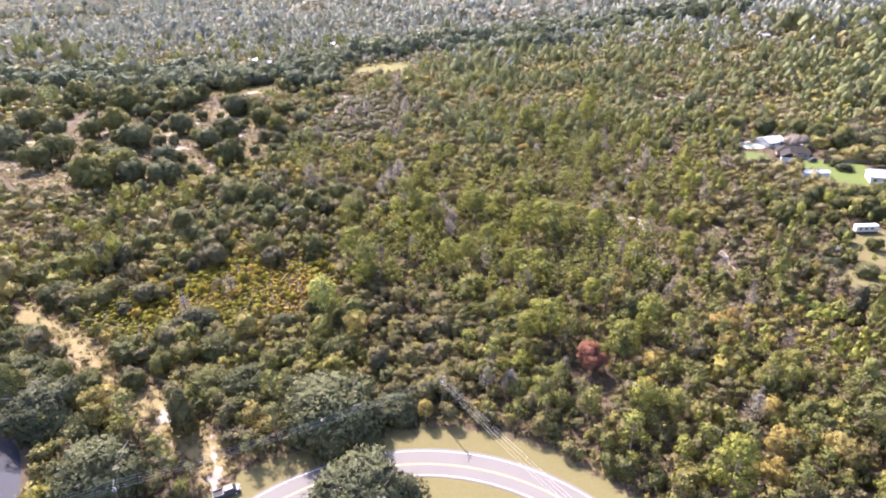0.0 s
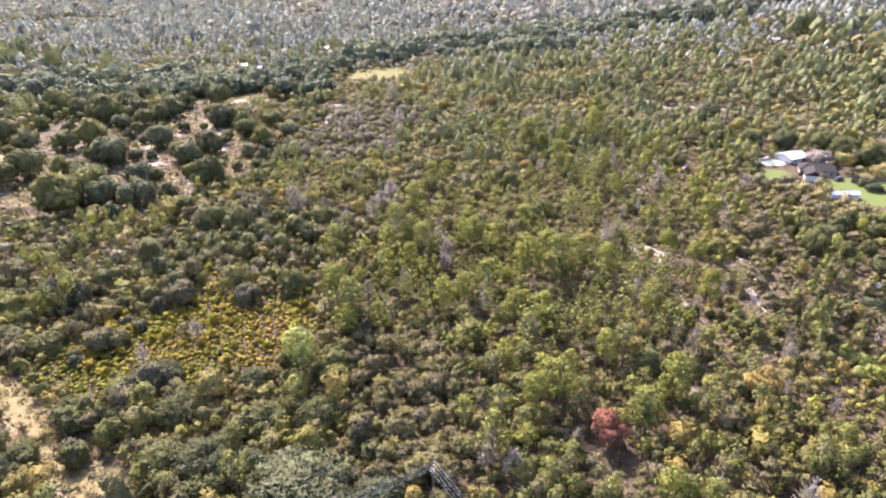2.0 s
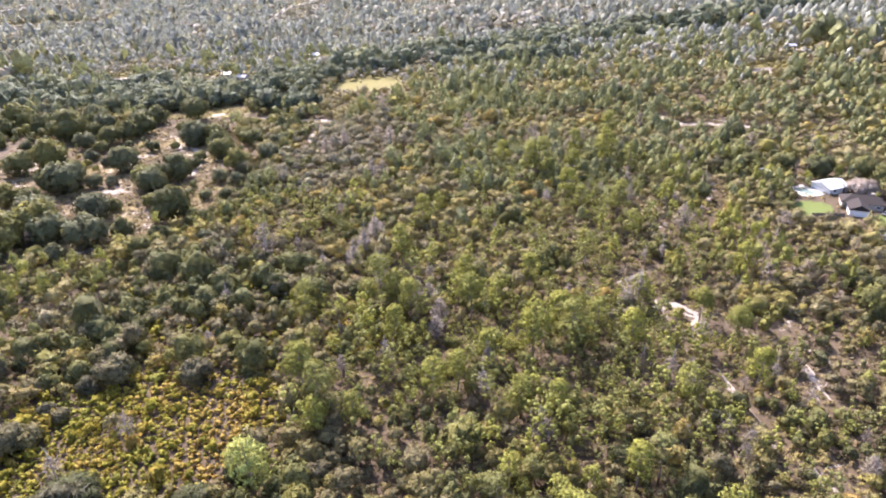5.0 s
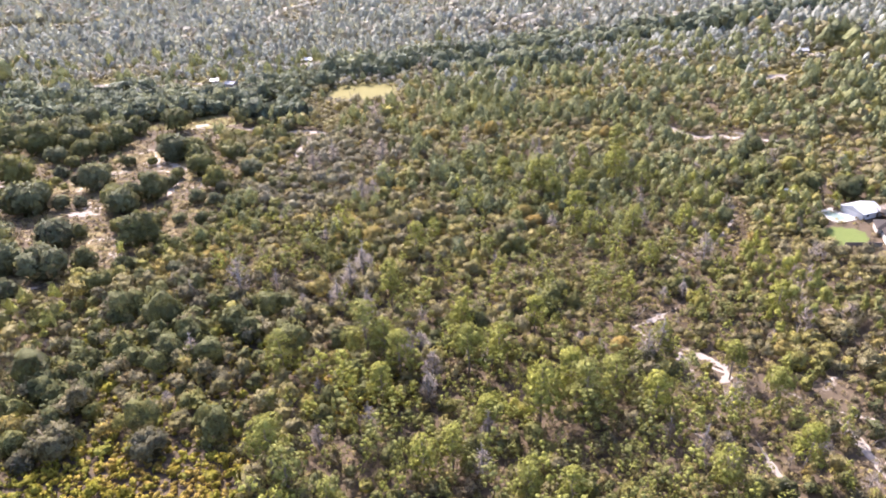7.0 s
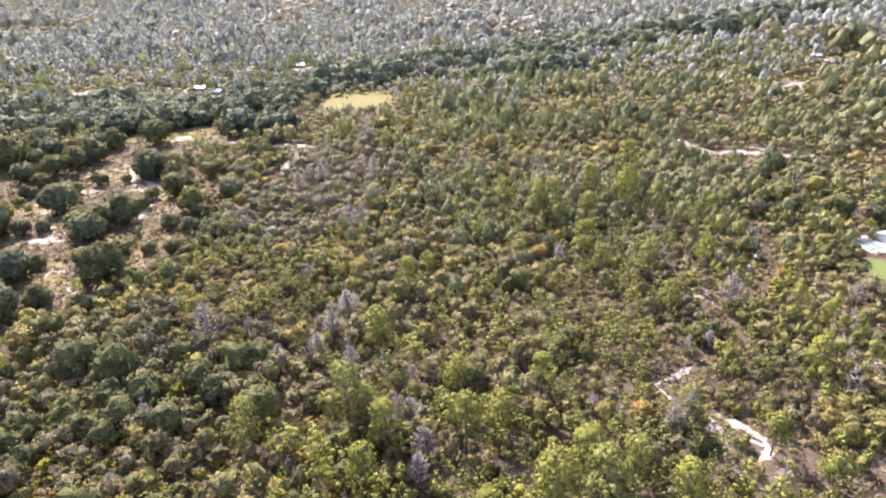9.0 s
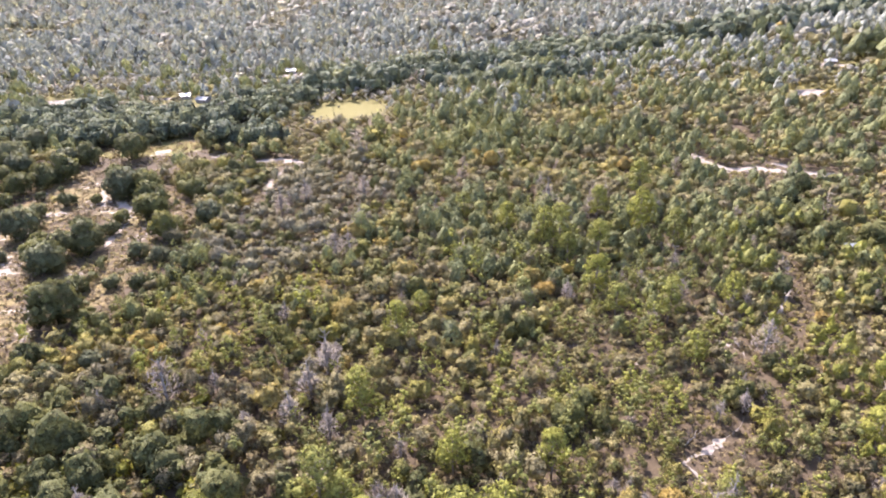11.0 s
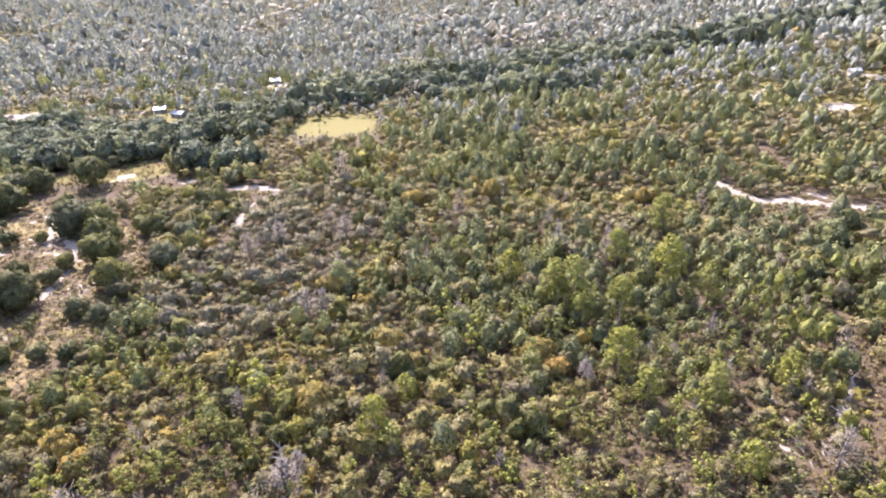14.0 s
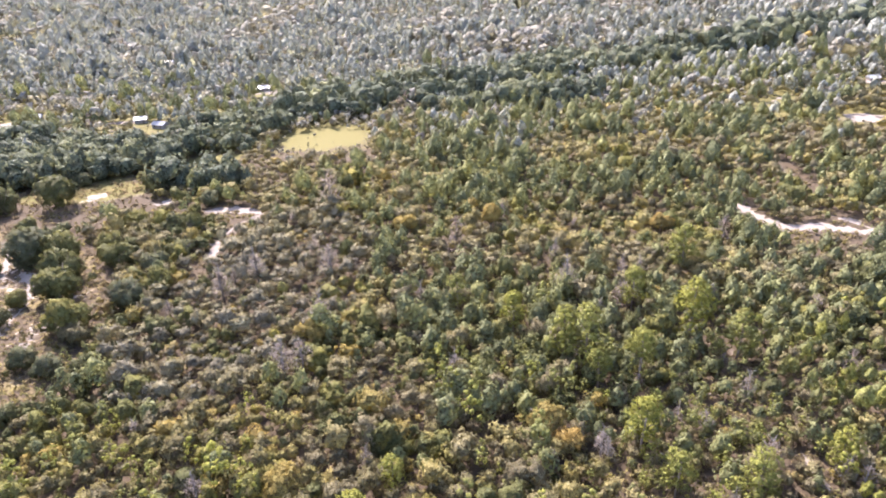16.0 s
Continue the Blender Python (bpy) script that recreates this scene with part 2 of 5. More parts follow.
TRACKS = [  # sandy tracks and their half widths
    (0.55, [(-123, 158), (-106, 143), (-93, 131), (-83, 122), (-72, 113), (-62, 105), (-55, 98), (-48, 91)]),
    (1.8, [(-71, 120), (-66, 114), (-61, 108)]),
    (1.4, [(-54, 108), (-52, 102), (-49, 97), (-48, 91)]),
    (2.0, [(-117, 364), (-126, 385), (-134, 390), (-144, 412)]),
    (2.2, [(-140, 456), (-128, 456), (-116, 463)]), (0.9, [(-116, 460), (-103, 449), (-84, 441)]),
    (3.0, [(-80, 440), (-67, 442), (-55, 435)]),
    (2.0, [(-55, 435), (-63, 425), (-66, 410), (-64, 394)]),
    (1.8, [(-113, 346), (-114, 366), (-120, 384), (-139, 402)]),
    (2.0, [(-156, 331), (-148, 330), (-135, 329)]),
    (1.8, [(-130, 266), (-122, 275)]),
    (2.0, [(-190, 382), (-199, 364), (-212, 365)]),
    (1.8, [(-165, 379), (-144, 382)]),
    (3.1, [(137, 428), (137, 418), (139, 411), (146, 403), (155, 405), (161, 402), (173, 398), (187, 394)]),
    (2.0, [(165, 414), (170, 408), (175, 400)]),
    (1.5, [(74, 188), (74, 179), (75, 173), (76, 165)]), (1.1, [(73, 214), (78, 210)]), (1.0, [(95, 193), (96, 187), (95, 180), (95, 174)]),
    (0.9, [(93, 197), (103, 193), (103, 186)]), (0.9, [(93, 181), (92, 173)]), (1.2, [(80, 155), (79, 150), (82, 147)]), (0.9, [(82, 154), (87, 155)]),
    (1.2, [(58, 147), (61, 143), (63, 140)]), (1.9, [(140, 228), (139, 219), (138, 204)]), (0.8, [(66, 207), (69, 202)]),
    (1.2, [(60, 232), (68, 236), (76, 241), (80, 246)]), (0.9, [(61, 231), (63, 225)]), (1.3, [(69, 222), (69, 215), (69, 210), (67, 201)]),
    (1.5, [(70, 221), (75, 217), (78, 213), (77, 208), (73, 206)]), (1.2, [(83, 212), (84, 206)]), (1.0, [(88, 204), (91, 200)]), (1.3, [(95, 205), (98, 201)]),
    (0.9, [(84, 275), (89, 269)]), (1.2, [(126, 322), (123, 310), (113, 292), (100, 277)]), (0.9, [(91, 296), (91, 281), (89, 266)]),
    (1.6, [(214, 572), (245, 597)]), (2.0, [(172, 454), (177, 472)]),
    (2.5, [(129, 782), (207, 840), (240, 842)]), (2.5, [(-440, 729), (-436, 791), (-400, 822)]),
    (4.0, [(-850, 1300), (-710, 1260), (-505, 1210), (-400, 1160)]),
]
SPOTS = [(63, 235, 1.5), (78, 245, 1.1), (88, 231, 1.2), (102, 207, 1.7), (96, 192, 1.6), (86, 215, 1.2), (85, 188, 1.2), (67, 205, 1.3), (75, 198, 1.1), (80, 200, 1.4), (100, 204, 1.1), (89, 181, 1.3), (90, 174, 1.2), (107, 197, 1.2), (60, 143, 1.2), (84, 154, 1.3),
         (-100, 452, 4), (-135, 462, 5), (-113, 300, 3), (52, 178, 1.3), (81, 203, 1.6), (101, 204, 1.4), (89, 231, 1.5),
         (69, 290, 1.2), (54, 282, 1.2), (60, 267, 1.2), (141, 476, 2.5), (258, 540, 9), (321, 627, 8), (-255, 592, 10), (-178, 590, 5), (-100, 664, 8), (208, 842, 9)]
POND = (-104, 88, 19, 33, 25)
MEADOWS = [(-45, 537, 25, 21, 10), (-97, 508, 15, 11, 20), (-142, 467, 30, 14, 5), (312, 905, 20, 14, 0)]
YARDS = [(184, 254, 17, 12, 0), (150, 283, 10, 8, 30), (180, 268, 16, 9, 0), (-118, 182, 9, 5, 20)]
PALE_YARDS = [(152, 186, 15, 17, 0), (134, 163, 10, 13, 30), (139, 222, 4, 10, 20), (195, 283, 12, 6, 0)]
HOUSES_AT = [(168, 301), (164, 277), (171, 282), (166, 255), (188, 247), (151, 202), (157, 298)]


FAR_HOUSES = [(-109, 670), (-43, 660), (-28, 656), (45, 615), (-224, 794), (-240, 604), (-167, 590), (-150, 577), (-292, 1092), (76, 824), (187, 951), (248, 899), (-550, 1248), (324, 632)]


def sand_at(x, y, share=1.0):
    s = np.zeros(np.shape(x))
    for w, line in TRACKS:
        s = np.maximum(s, share * fade(near_line(x, y, line), w, 1.6))
    for cx, cy, r in SPOTS:
        s = np.maximum(s, fade(np.hypot(x - cx, y - cy), r, 1.8))
    orchard = orchard_at(x, y)
    s = np.maximum(s, orchard * 0.62 * np.clip((soft_noise(x, y, 8, 3) - 0.6) * 6, 0, 1))
    scrub = np.clip(1.2 - oval(x, y, 95, 225, 48, 120, 8), 0, 1)
    s = np.maximum(s, 0.5 * np.clip(scrub * 3, 0, 1) * np.clip((soft_noise(x, y, 5, 4) - 0.72) * 6, 0, 1))
    return s


def orchard_at(x, y):
    return np.clip((1.0 - oval(x, y, -165, 350, 88, 105, 28)) * 5, 0, 1)


def meadow_at(x, y):
    s = np.zeros(np.shape(x))
    for o in MEADOWS:
        s = np.maximum(s, np.clip((1.1 - oval(x, y, *o)) * 4, 0, 1))
    return s


def straw_at(x, y):
    s = fade(near_line(x, y, [(-128, 165), (-104, 146), (-72, 116), (-50, 98)]), 5.0, 3)
    s = np.maximum(s, fade(near_line(x, y, [(-74, 122), (-64, 112), (-52, 100)]), 5.0, 3))
    s = np.maximum(s, (0.25 + 0.6 * soft_noise(x, y, 9, 41)) * orchard_at(x, y))
    return np.maximum(s, meadow_at(x, y))


def ring_at(x, y):
    return np.hypot(x - BEND[0], np.maximum(y - BEND[1], 0))


def turf_at(x, y):
    r = ring_at(x, y)
    s = np.clip((57.5 + 3 * soft_noise(x, y, 9, 6) - r) / 2, 0, 1)
    for o in PALE_YARDS:
        s = np.maximum(s, np.clip((1.1 - oval(x, y, *o)) * 4, 0, 1))
    return s


def lawn_at(x, y):
    s = np.zeros(np.shape(x))
    for o in YARDS[:3]:
        s = np.maximum(s, np.clip((1.1 - oval(x, y, *o)) * 4, 0, 1))
    return s


def pond_at(x, y):
    return np.clip((1.0 - oval(x, y, *POND)) * 3, 0, 1)


def height_at(x, y):
    z = 0.8 * (soft_noise(x, y, 60, 8) - 0.5) + 0.3 * (soft_noise(x, y, 14, 9) - 0.5)
    z = z * np.clip((ring_at(x, y) - 56) / 12, 0, 1)
    for hx, hy in HOUSES_AT:
        z = z * np.clip((np.hypot(x - hx, y - hy) - 12) / 8, 0, 1)
    return z - 1.6 * pond_at(x, y)


# ======== mesh helpers ========
def shown(name, verts, faces, mats, parent=None, label="", slots=None, smooth=False):
    me = bpy.data.meshes.new(name)
    me.from_pydata([tuple(v) for v in verts], [], [tuple(f) for f in faces])
    for m in mats if isinstance(mats, (list, tuple)) else [mats]:
        me.materials.append(m)
    if slots is not None:
        me.polygons.foreach_set("material_index", slots)
    if smooth:
        me.polygons.foreach_set("use_smooth", [True] * len(me.polygons))
    me.update()
    ob = new(name, me)
    ob.parent = parent
    if label:
        ob["label"] = label
    return ob


def leaves_mesh(name, blades, soft, shade, tone, mat):
    """One mesh from an array of loose leaf blades, each with its tone."""
    n = len(blades)
    me = bpy.data.meshes.new(name)
    me.vertices.add(3 * n)
    me.vertices.foreach_set("co", np.ascontiguousarray(blades, np.float32).ravel())
    me.loops.add(3 * n)
    me.loops.foreach_set("vertex_index", np.arange(3 * n, dtype=np.int32))
    me.polygons.add(n)
    me.polygons.foreach_set("loop_start", np.arange(0, 3 * n, 3, dtype=np.int32))
    at = me.attributes.new("tone", "FLOAT", "FACE")
    at.data.foreach_set("value", np.ascontiguousarray(np.clip(tone + shade, 0, 1), np.float32))
    me.attributes.new("puff", "FLOAT_VECTOR", "POINT").data.foreach_set("vector", np.ascontiguousarray(soft, np.float32).ravel())
    me.materials.append(mat)
    me.update(calc_edges=True)
    return me


def empty(name, x, y, z=0.0, turn=0.0, size=1.0):
    ob = new(name)
    ob.matrix_basis = pose(x, y, z, 0, 0, turn) @ Matrix.Scale(size, 4)
    ob.empty_display_size = 0.3
    return ob


def tube(verts, faces, points, radii, sides=6):
    """Adds a tapering round limb along the points."""
    base = len(verts)
    points = [Vector(p) for p in points]
    for i, (p, r) in enumerate(zip(points, radii)):
        d = (points[min(i + 1, len(points) - 1)] - points[max(i - 1, 0)]).normalized()
        u = d.cross(Vector((0.31, 0.95, 0.1))).normalized()
        v = d.cross(u)
        for k in range(sides):
            w = 2 * math.pi * k / sides
            verts.append(p + (u * math.cos(w) + v * math.sin(w)) * r)
    for i in range(len(points) - 1):
        for k in range(sides):
            a, b = base + i * sides + k, base + i * sides + (k + 1) % sides
            faces.append((a, b, b + sides, a + sides))
    faces.append(tuple(range(base + sides - 1, base - 1, -1)))
    top = base + (len(points) - 1) * sides
    faces.append(tuple(range(top, top + sides)))


def box(verts, faces, x0, y0, z0, x1, y1, z1):
    b = len(verts)
    verts += [(x, y, z) for z in (z0, z1) for x, y in ((x0, y0), (x1, y0), (x1, y1), (x0, y1))]
    faces += [(b + 3, b + 2, b + 1, b), (b + 4, b + 5, b + 6, b + 7)]
    faces += [(b + i, b + (i + 1) % 4, b + 4 + (i + 1) % 4, b + 4 + i) for i in range(4)]


def block(name, mat, parent, x0, y0, z0, x1, y1, z1, bevel=0.03, label=""):
    bm = bmesh.new()
    v, f = [], []
    box(v, f, x0, y0, z0, x1, y1, z1)
    vs = [bm.verts.new(p) for p in v]
    for q in f:
        bm.faces.new([vs[i] for i in q])
    if bevel:
        bmesh.ops.bevel(bm, geom=list(bm.edges), offset=bevel, segments=1, affect="EDGES")
    me = bpy.data.meshes.new(name)
    bm.to_mesh(me)
    bm.free()
    me.materials.append(mat)
    ob = new(name, me)
    ob.parent = parent
    if label:
        ob["label"] = label
    return ob


# ======== leaves ========
def spread(rng, centres, radii, n, low, squash, r0, r1):
    """n places on the outsides of overlapping lobes, and the way out from each."""
    place, way = np.zeros((0, 3)), np.zeros((0, 3))
    for _ in range(6):
        k = rng.choice(len(radii), 3 * n, p=radii ** 2 / np.sum(radii ** 2))
        d = rng.normal(size=(3 * n, 3))
        d /= np.linalg.norm(d, axis=1)[:, None]
        k, d = k[d[:, 2] > low], d[d[:, 2] > low]
        p = centres[k] + d * (radii[k] * rng.uniform(r0, r1, len(k)))[:, None] * np.array([1, 1, squash])
        gap = np.min(np.linalg.norm((p[:, None] - centres[None]) / np.array([1, 1, squash]), axis=2) / radii[None], axis=1)
        ok = gap > r0 - 0.08
        place, way = np.vstack([place, p[ok]]), np.vstack([way, d[ok]])
        if len(place) >= n:
            break
    return place[:n], way[:n]


def leaf_blades(rng, p, d, size, slim, jitter, heart, ways):
    """Small blades at p, facing about d; and soft normals that follow the crown."""
    face = d + rng.normal(size=d.shape) * jitter
    face /= np.linalg.norm(face, axis=1)[:, None]
    u = np.cross(face, rng.normal(size=d.shape))
    u /= np.linalg.norm(u, axis=1)[:, None]
    v = np.cross(face, u)
    s = size * rng.uniform(0.65, 1.35, (len(p), 1))
    wob = lambda: s * rng.uniform(0.55, 0.95, (len(p), 1))
    lift = face * s * rng.uniform(-0.35, 0.2, (len(p), 1))
    q = np.stack([p + u * wob() + lift, p - u * 0.5 * wob() + v * 0.87 * slim * wob(), p - u * 0.5 * wob() - v * 0.87 * slim * wob()], axis=1)
    out = p - heart
    out /= np.linalg.norm(out, axis=1)[:, None] + 1e-6
    soft = d * ways[0] + out * ways[1] + face * ways[2] * np.sign(np.sum(face * d, 1))[:, None] + np.array([0, 0, 0.15])
    soft = soft / np.linalg.norm(soft, axis=1)[:, None]
    return q, np.repeat(soft[:, None], 3, 1), rng.uniform(-.12, .12, len(q))


def inside_blades(rng, centres, radii, heart, squash, segs, rings, least, full=0.9, lumps=0.07):
    """The closed leafy surface of a crown: the common outline of its lobes, as seen from its heart."""
    a = np.arange(segs + 1) * 2 * math.pi / segs + rng.uniform(0, 6)
    f = np.linspace(0.0, 2.15, rings + 1)
    d = np.stack([np.sin(f)[:, None] * np.cos(a), np.sin(f)[:, None] * np.sin(a), np.cos(f)[:, None] * np.ones(segs + 1)], -1)
    c = (centres - heart) / np.array([1, 1, squash])
    along = np.einsum("rsi,ki->rsk", d, c)
    inside = radii ** 2 - np.sum(c * c, 1) + along ** 2
    reach = np.where((inside > 0) & (along + np.sqrt(np.maximum(inside, 0)) > 0), along + np.sqrt(np.maximum(inside, 0)), 0)
    best = reach.argmax(2)
    r = np.maximum(reach.max(2), least) * full
    bump = rng.normal(size=r.shape) * lumps
    sway = rng.normal(size=(*r.shape, 3)) * 0.22
    bump[0], bump[:, -1], sway[:, -1] = 0, bump[:, 0], sway[:, 0]
    p = d * (r * (1 + bump))[..., None]
    nv = np.where((reach.max(2) > least)[..., None], p - c[best] * 0.85, d)
    nv = nv / (np.linalg.norm(nv, axis=2)[..., None] + 1e-9) + sway
    nv = nv / (np.linalg.norm(nv, axis=2)[..., None] + 1e-9)
    p = p * np.array([1, 1, squash]) + heart
    pick = lambda v: np.concatenate([np.stack([v[1:, :-1], v[1:, 1:], v[:-1, 1:]], 2).reshape(-1, 3, 3), np.stack([v[1:-1, :-1], v[:-2, 1:], v[:-2, :-1]], 2)[1:].reshape(-1, 3, 3), np.stack([v[-1:, :-1], v[-2:-1, 1:], v[-2:-1, :-1]], 2).reshape(-1, 3, 3)])
    q = pick(p)
    q[..., 2] = np.maximum(q[..., 2], 0.02)
    return q, pick(nv), np.full(len(q), -0.02)


def puff_blades(rng, centres, radii, heart, squash, segs, rings):
    """Tufted branches: a small closed tuft round each lobe."""
    done = [inside_blades(rng, c[None], np.array([r]), c, squash, segs, rings, r * 0.9, 0.5, 0.16) for c, r in zip(centres, radii)]
    out = [np.concatenate(v) for v in zip(*done)]
    soft = out[1] + 0.25 * (out[0] - heart) / (np.linalg.norm(out[0] - heart, axis=2)[..., None] + 1e-9)
    return out[0], soft / np.linalg.norm(soft, axis=2)[..., None], out[2]


def sprays(rng, centres, radii, n, size, slim=0.6, jitter=0.6, low=-0.35, squash=0.85, solid=True, full=0.84):
    """A crown: a closed surface in the outline of its lobes, roughened by small sprays of leaves."""
    centres, radii = np.asarray(centres, float), np.asarray(radii, float)
    heart = centres.mean(0) - np.array([0, 0, 0.3 * radii.max()])
    ways = (0.75, 0.5, 0.12)
    a = max(10, int(n * 0.2))
    lumps = 0.2 if n < 40 else 0.08
    if solid or n < 150:
        segs = max(5, int(round(math.sqrt(a * 1.8))))
        core = inside_blades(rng, centres, radii, heart, squash, segs, max(3 if n > 15 else 2, int(round(a / segs))), radii.mean() * 0.7, full, lumps)
    else:
        segs, rings = (4, 2) if n < 500 else (5, 2)
        core = puff_blades(rng, centres, radii, heart, squash, segs, rings)
    p, d = spread(rng, centres, radii, max(3, n - len(core[0])), low + 0.1, squash, 0.86, 1.16)
    outer = leaf_blades(rng, p, d, size, slim, jitter, heart, ways)
    return tuple(np.concatenate(v) for v in zip(core, outer))


def oak_lobes(rng, R, h, k):
    a, r = rng.uniform(0, 2 * math.pi, k), R * 0.68 * np.sqrt(rng.random(k))
    rad = R * rng.uniform(0.3, 0.52, k)
    z = h - rad - (r / R) ** 2 * h * 0.35 - rng.uniform(0, 0.22, k) * h
    c = np.stack([r * np.cos(a), r * np.sin(a), np.maximum(z, rad * 0.5)], 1)
    c = np.vstack([c, [[0, 0, h * 0.5]]])
    return c, np.append(rad, R * 0.5)


def pine_lobes(rng, R, h, k):
    t = np.sort(rng.uniform(0, 1, k))
    reach = R * (0.2 + 0.75 * np.sqrt(1 - t)) * rng.uniform(0.45, 1.0, k)
    a = np.arange(k) * 2.4 + rng.uniform(-0.5, 0.5, k)
    z = h * (0.36 + 0.58 * t)
    c = np.stack([reach * np.cos(a), reach * np.sin(a), z + 0.12 * reach], 1)
    return np.vstack([c, [[0, 0, h * 0.97]]]), np.append(R * rng.uniform(0.24, 0.42, k), R * 0.3)


def twigs(rng, R, h, n, size, thick):
    """Bare fine twigs in the outline of a leafless crown."""
    t = rng.uniform(0.25, 1, n)
    a = rng.uniform(0, 2 * math.pi, n)
    r = R * np.sqrt(rng.random(n)) * np.sin(np.clip(t, 0, 1) * 2.6 + 0.35)
    p = np.stack([r * np.cos(a), r * np.sin(a), h * t], 1)
    d = p * np.array([1, 1, 0]) / max(R, 0.1) * 0.8 + np.array([0, 0, 0.75]) + rng.normal(size=(n, 3)) * 0.45
    d /= np.linalg.norm(d, axis=1)[:, None]
    u = np.cross(d, rng.normal(size=d.shape))
    u /= np.linalg.norm(u, axis=1)[:, None]
    s = size * rng.uniform(0.6, 1.5, (n, 1))
    w = thick * rng.uniform(0.7, 1.5, (n, 1))
    soft = np.cross(d, u) * np.sign(np.cross(d, u)[:, 2])[:, None] * 0.5 + np.array([0, 0, 0.6]) + p * np.array([0.2, 0.2, 0])
    q = np.stack([p - d * s * 0.5 - u * w, p - d * s * 0.5 + u * w, p + d * s * 0.6], 1)
    soft = soft / np.linalg.norm(soft, axis=1)[:, None]
    return q, np.repeat(soft[:, None], 3, 1), rng.uniform(-.2, .2, len(q))


def crown_blades(rng, kind, n, size):
    """A crown of one kind, at its usual size in metres."""
    if kind == "oak":
        c, r = oak_lobes(rng, 2.1, 3.9, int(rng.integers(6, 10)))
        return sprays(rng, c, r, n, size)
    if kind == "live":
        c, r = oak_lobes(rng, 6.0, 6.6, int(rng.integers(30, 38)))
        return sprays(rng, np.vstack([c, c[:9] * np.array([1.25, 1.25, 0.55])]), np.append(r, r[:9] * 1.1) * 0.8, n, size, low=-0.5)
    if kind == "round":
        d = rng.normal(size=(16, 3))
        d /= np.linalg.norm(d, axis=1)[:, None]
        c = np.array([0, 0, 2.6]) + d * np.array([1.95, 1.95, 1.65])
        return sprays(rng, c, rng.uniform(1.15, 1.65, 16), n, size, low=-0.85, squash=1.0)
    if kind == "shrub":
        c, r = oak_lobes(rng, 1.3, 1.7, 5)
        return sprays(rng, c, r, n, size, low=-0.1)
    if kind == "pine":
        c, r = pine_lobes(rng, 2.6, 10.0, int(rng.integers(14, 18)) if n > 700 else int(rng.integers(8, 11)))
        r = r * (1.35 if n > 700 else 1.45)
        return sprays(rng, c, r, n, size, slim=0.45, jitter=1.6, low=-0.6, squash=0.8, solid=False)
    if kind == "far_pine":
        z = np.linspace(0.3, 0.85, 7) * 6.0
        a = np.arange(7) * 2.4
        reach = 1.6 * (1.15 - z / 6.0)
        return sprays(rng, np.stack([reach * np.cos(a), reach * np.sin(a), z], 1), 1.6 * (1.2 - 0.6 * z / 6.0), n, size, low=-0.6)
    if kind == "column":
        z = np.linspace(0.5, 6.5, 9)
        c = np.stack([rng.uniform(-.3, .3, 9), rng.uniform(-.3, .3, 9), z], 1)
        return sprays(rng, c, 1.1 - 0.09 * z + 0.3, n, size, low=-0.8)
    return twigs(rng, 2.4, 7.2, n, size, size * 0.06)


def trunk_mesh(rng, name, kind, mat):
    v, f = [], []
    lean = lambda k: rng.uniform(-k, k)
    if kind == "pine":
        tube(v, f, [(0, 0, -0.3), (lean(.1), lean(.1), 3.5), (lean(.2), lean(.2), 7), (lean(.15), lean(.15), 9.7)], [0.2, 0.16, 0.12, 0.05])
        for i in range(9):
            a, z = i * 2.4, 3.9 + 0.6 * i
            L = 2.1 * (1 - i / 12)
            tube(v, f, [(0, 0, z), (math.cos(a) * L, math.sin(a) * L, z + 0.5)], [0.06, 0.02], 4)
    elif kind == "dead":
        top = rng.uniform(7.5, 10)
        tube(v, f, [(0, 0, -0.3), (lean(.2), lean(.2), top * .45), (lean(.4), lean(.4), top)], [0.22, 0.15, 0.04])
        for i in range(16):
            a, z = i * 2.4 + lean(.4), top * (0.3 + 0.042 * i)
            L = rng.uniform(0.8, 2.6) * (1.25 - i / 18)
            mid = (math.cos(a) * L * .5, math.sin(a) * L * .5, z + 0.35 * L)
            end = (math.cos(a + lean(.3)) * L, math.sin(a + lean(.3)) * L, z + rng.uniform(.3, 1.0) * L)
            tube(v, f, [(0, 0, z), mid, end], [0.07, 0.045, 0.015], 4)
            tube(v, f, [mid, (mid[0] * 1.5 + lean(.5), mid[1] * 1.5 + lean(.5), mid[2] + rng.uniform(.2, .9))], [0.035, 0.01], 3)
    else:
        R, h = {"oak": (2.1, 3.9), "live": (6.0, 6.6), "round": (3.4, 6.6), "column": (0.8, 6.5), "shrub": (1.2, 1.6)}[kind]
        t = {"oak": 0.1, "live": 0.42, "round": 0.2, "column": 0.1, "shrub": 0.05}[kind]
        tube(v, f, [(0, 0, -0.3), (lean(.1), lean(.1), h * .22), (lean(.2), lean(.2), h * .5)], [t * 1.25, t, t * .6])
        for i in range(0 if kind == "live" else 6):
            a, L = i * 1.05 + lean(.3), R * rng.uniform(.5, .75)
            tube(v, f, [(0, 0, h * .25), (math.cos(a) * L * .5, math.sin(a) * L * .5, h * .48), (math.cos(a) * L, math.sin(a) * L, h * rng.uniform(.55, .78))], [t * .6, t * .4, t * .12], 5)
    me = bpy.data.meshes.new(name)
    me.from_pydata([tuple(p) for p in v], [], f)
    me.polygons.foreach_set("use_smooth", [len(q) == 4 for q in f])
    me.materials.append(mat)
    return me


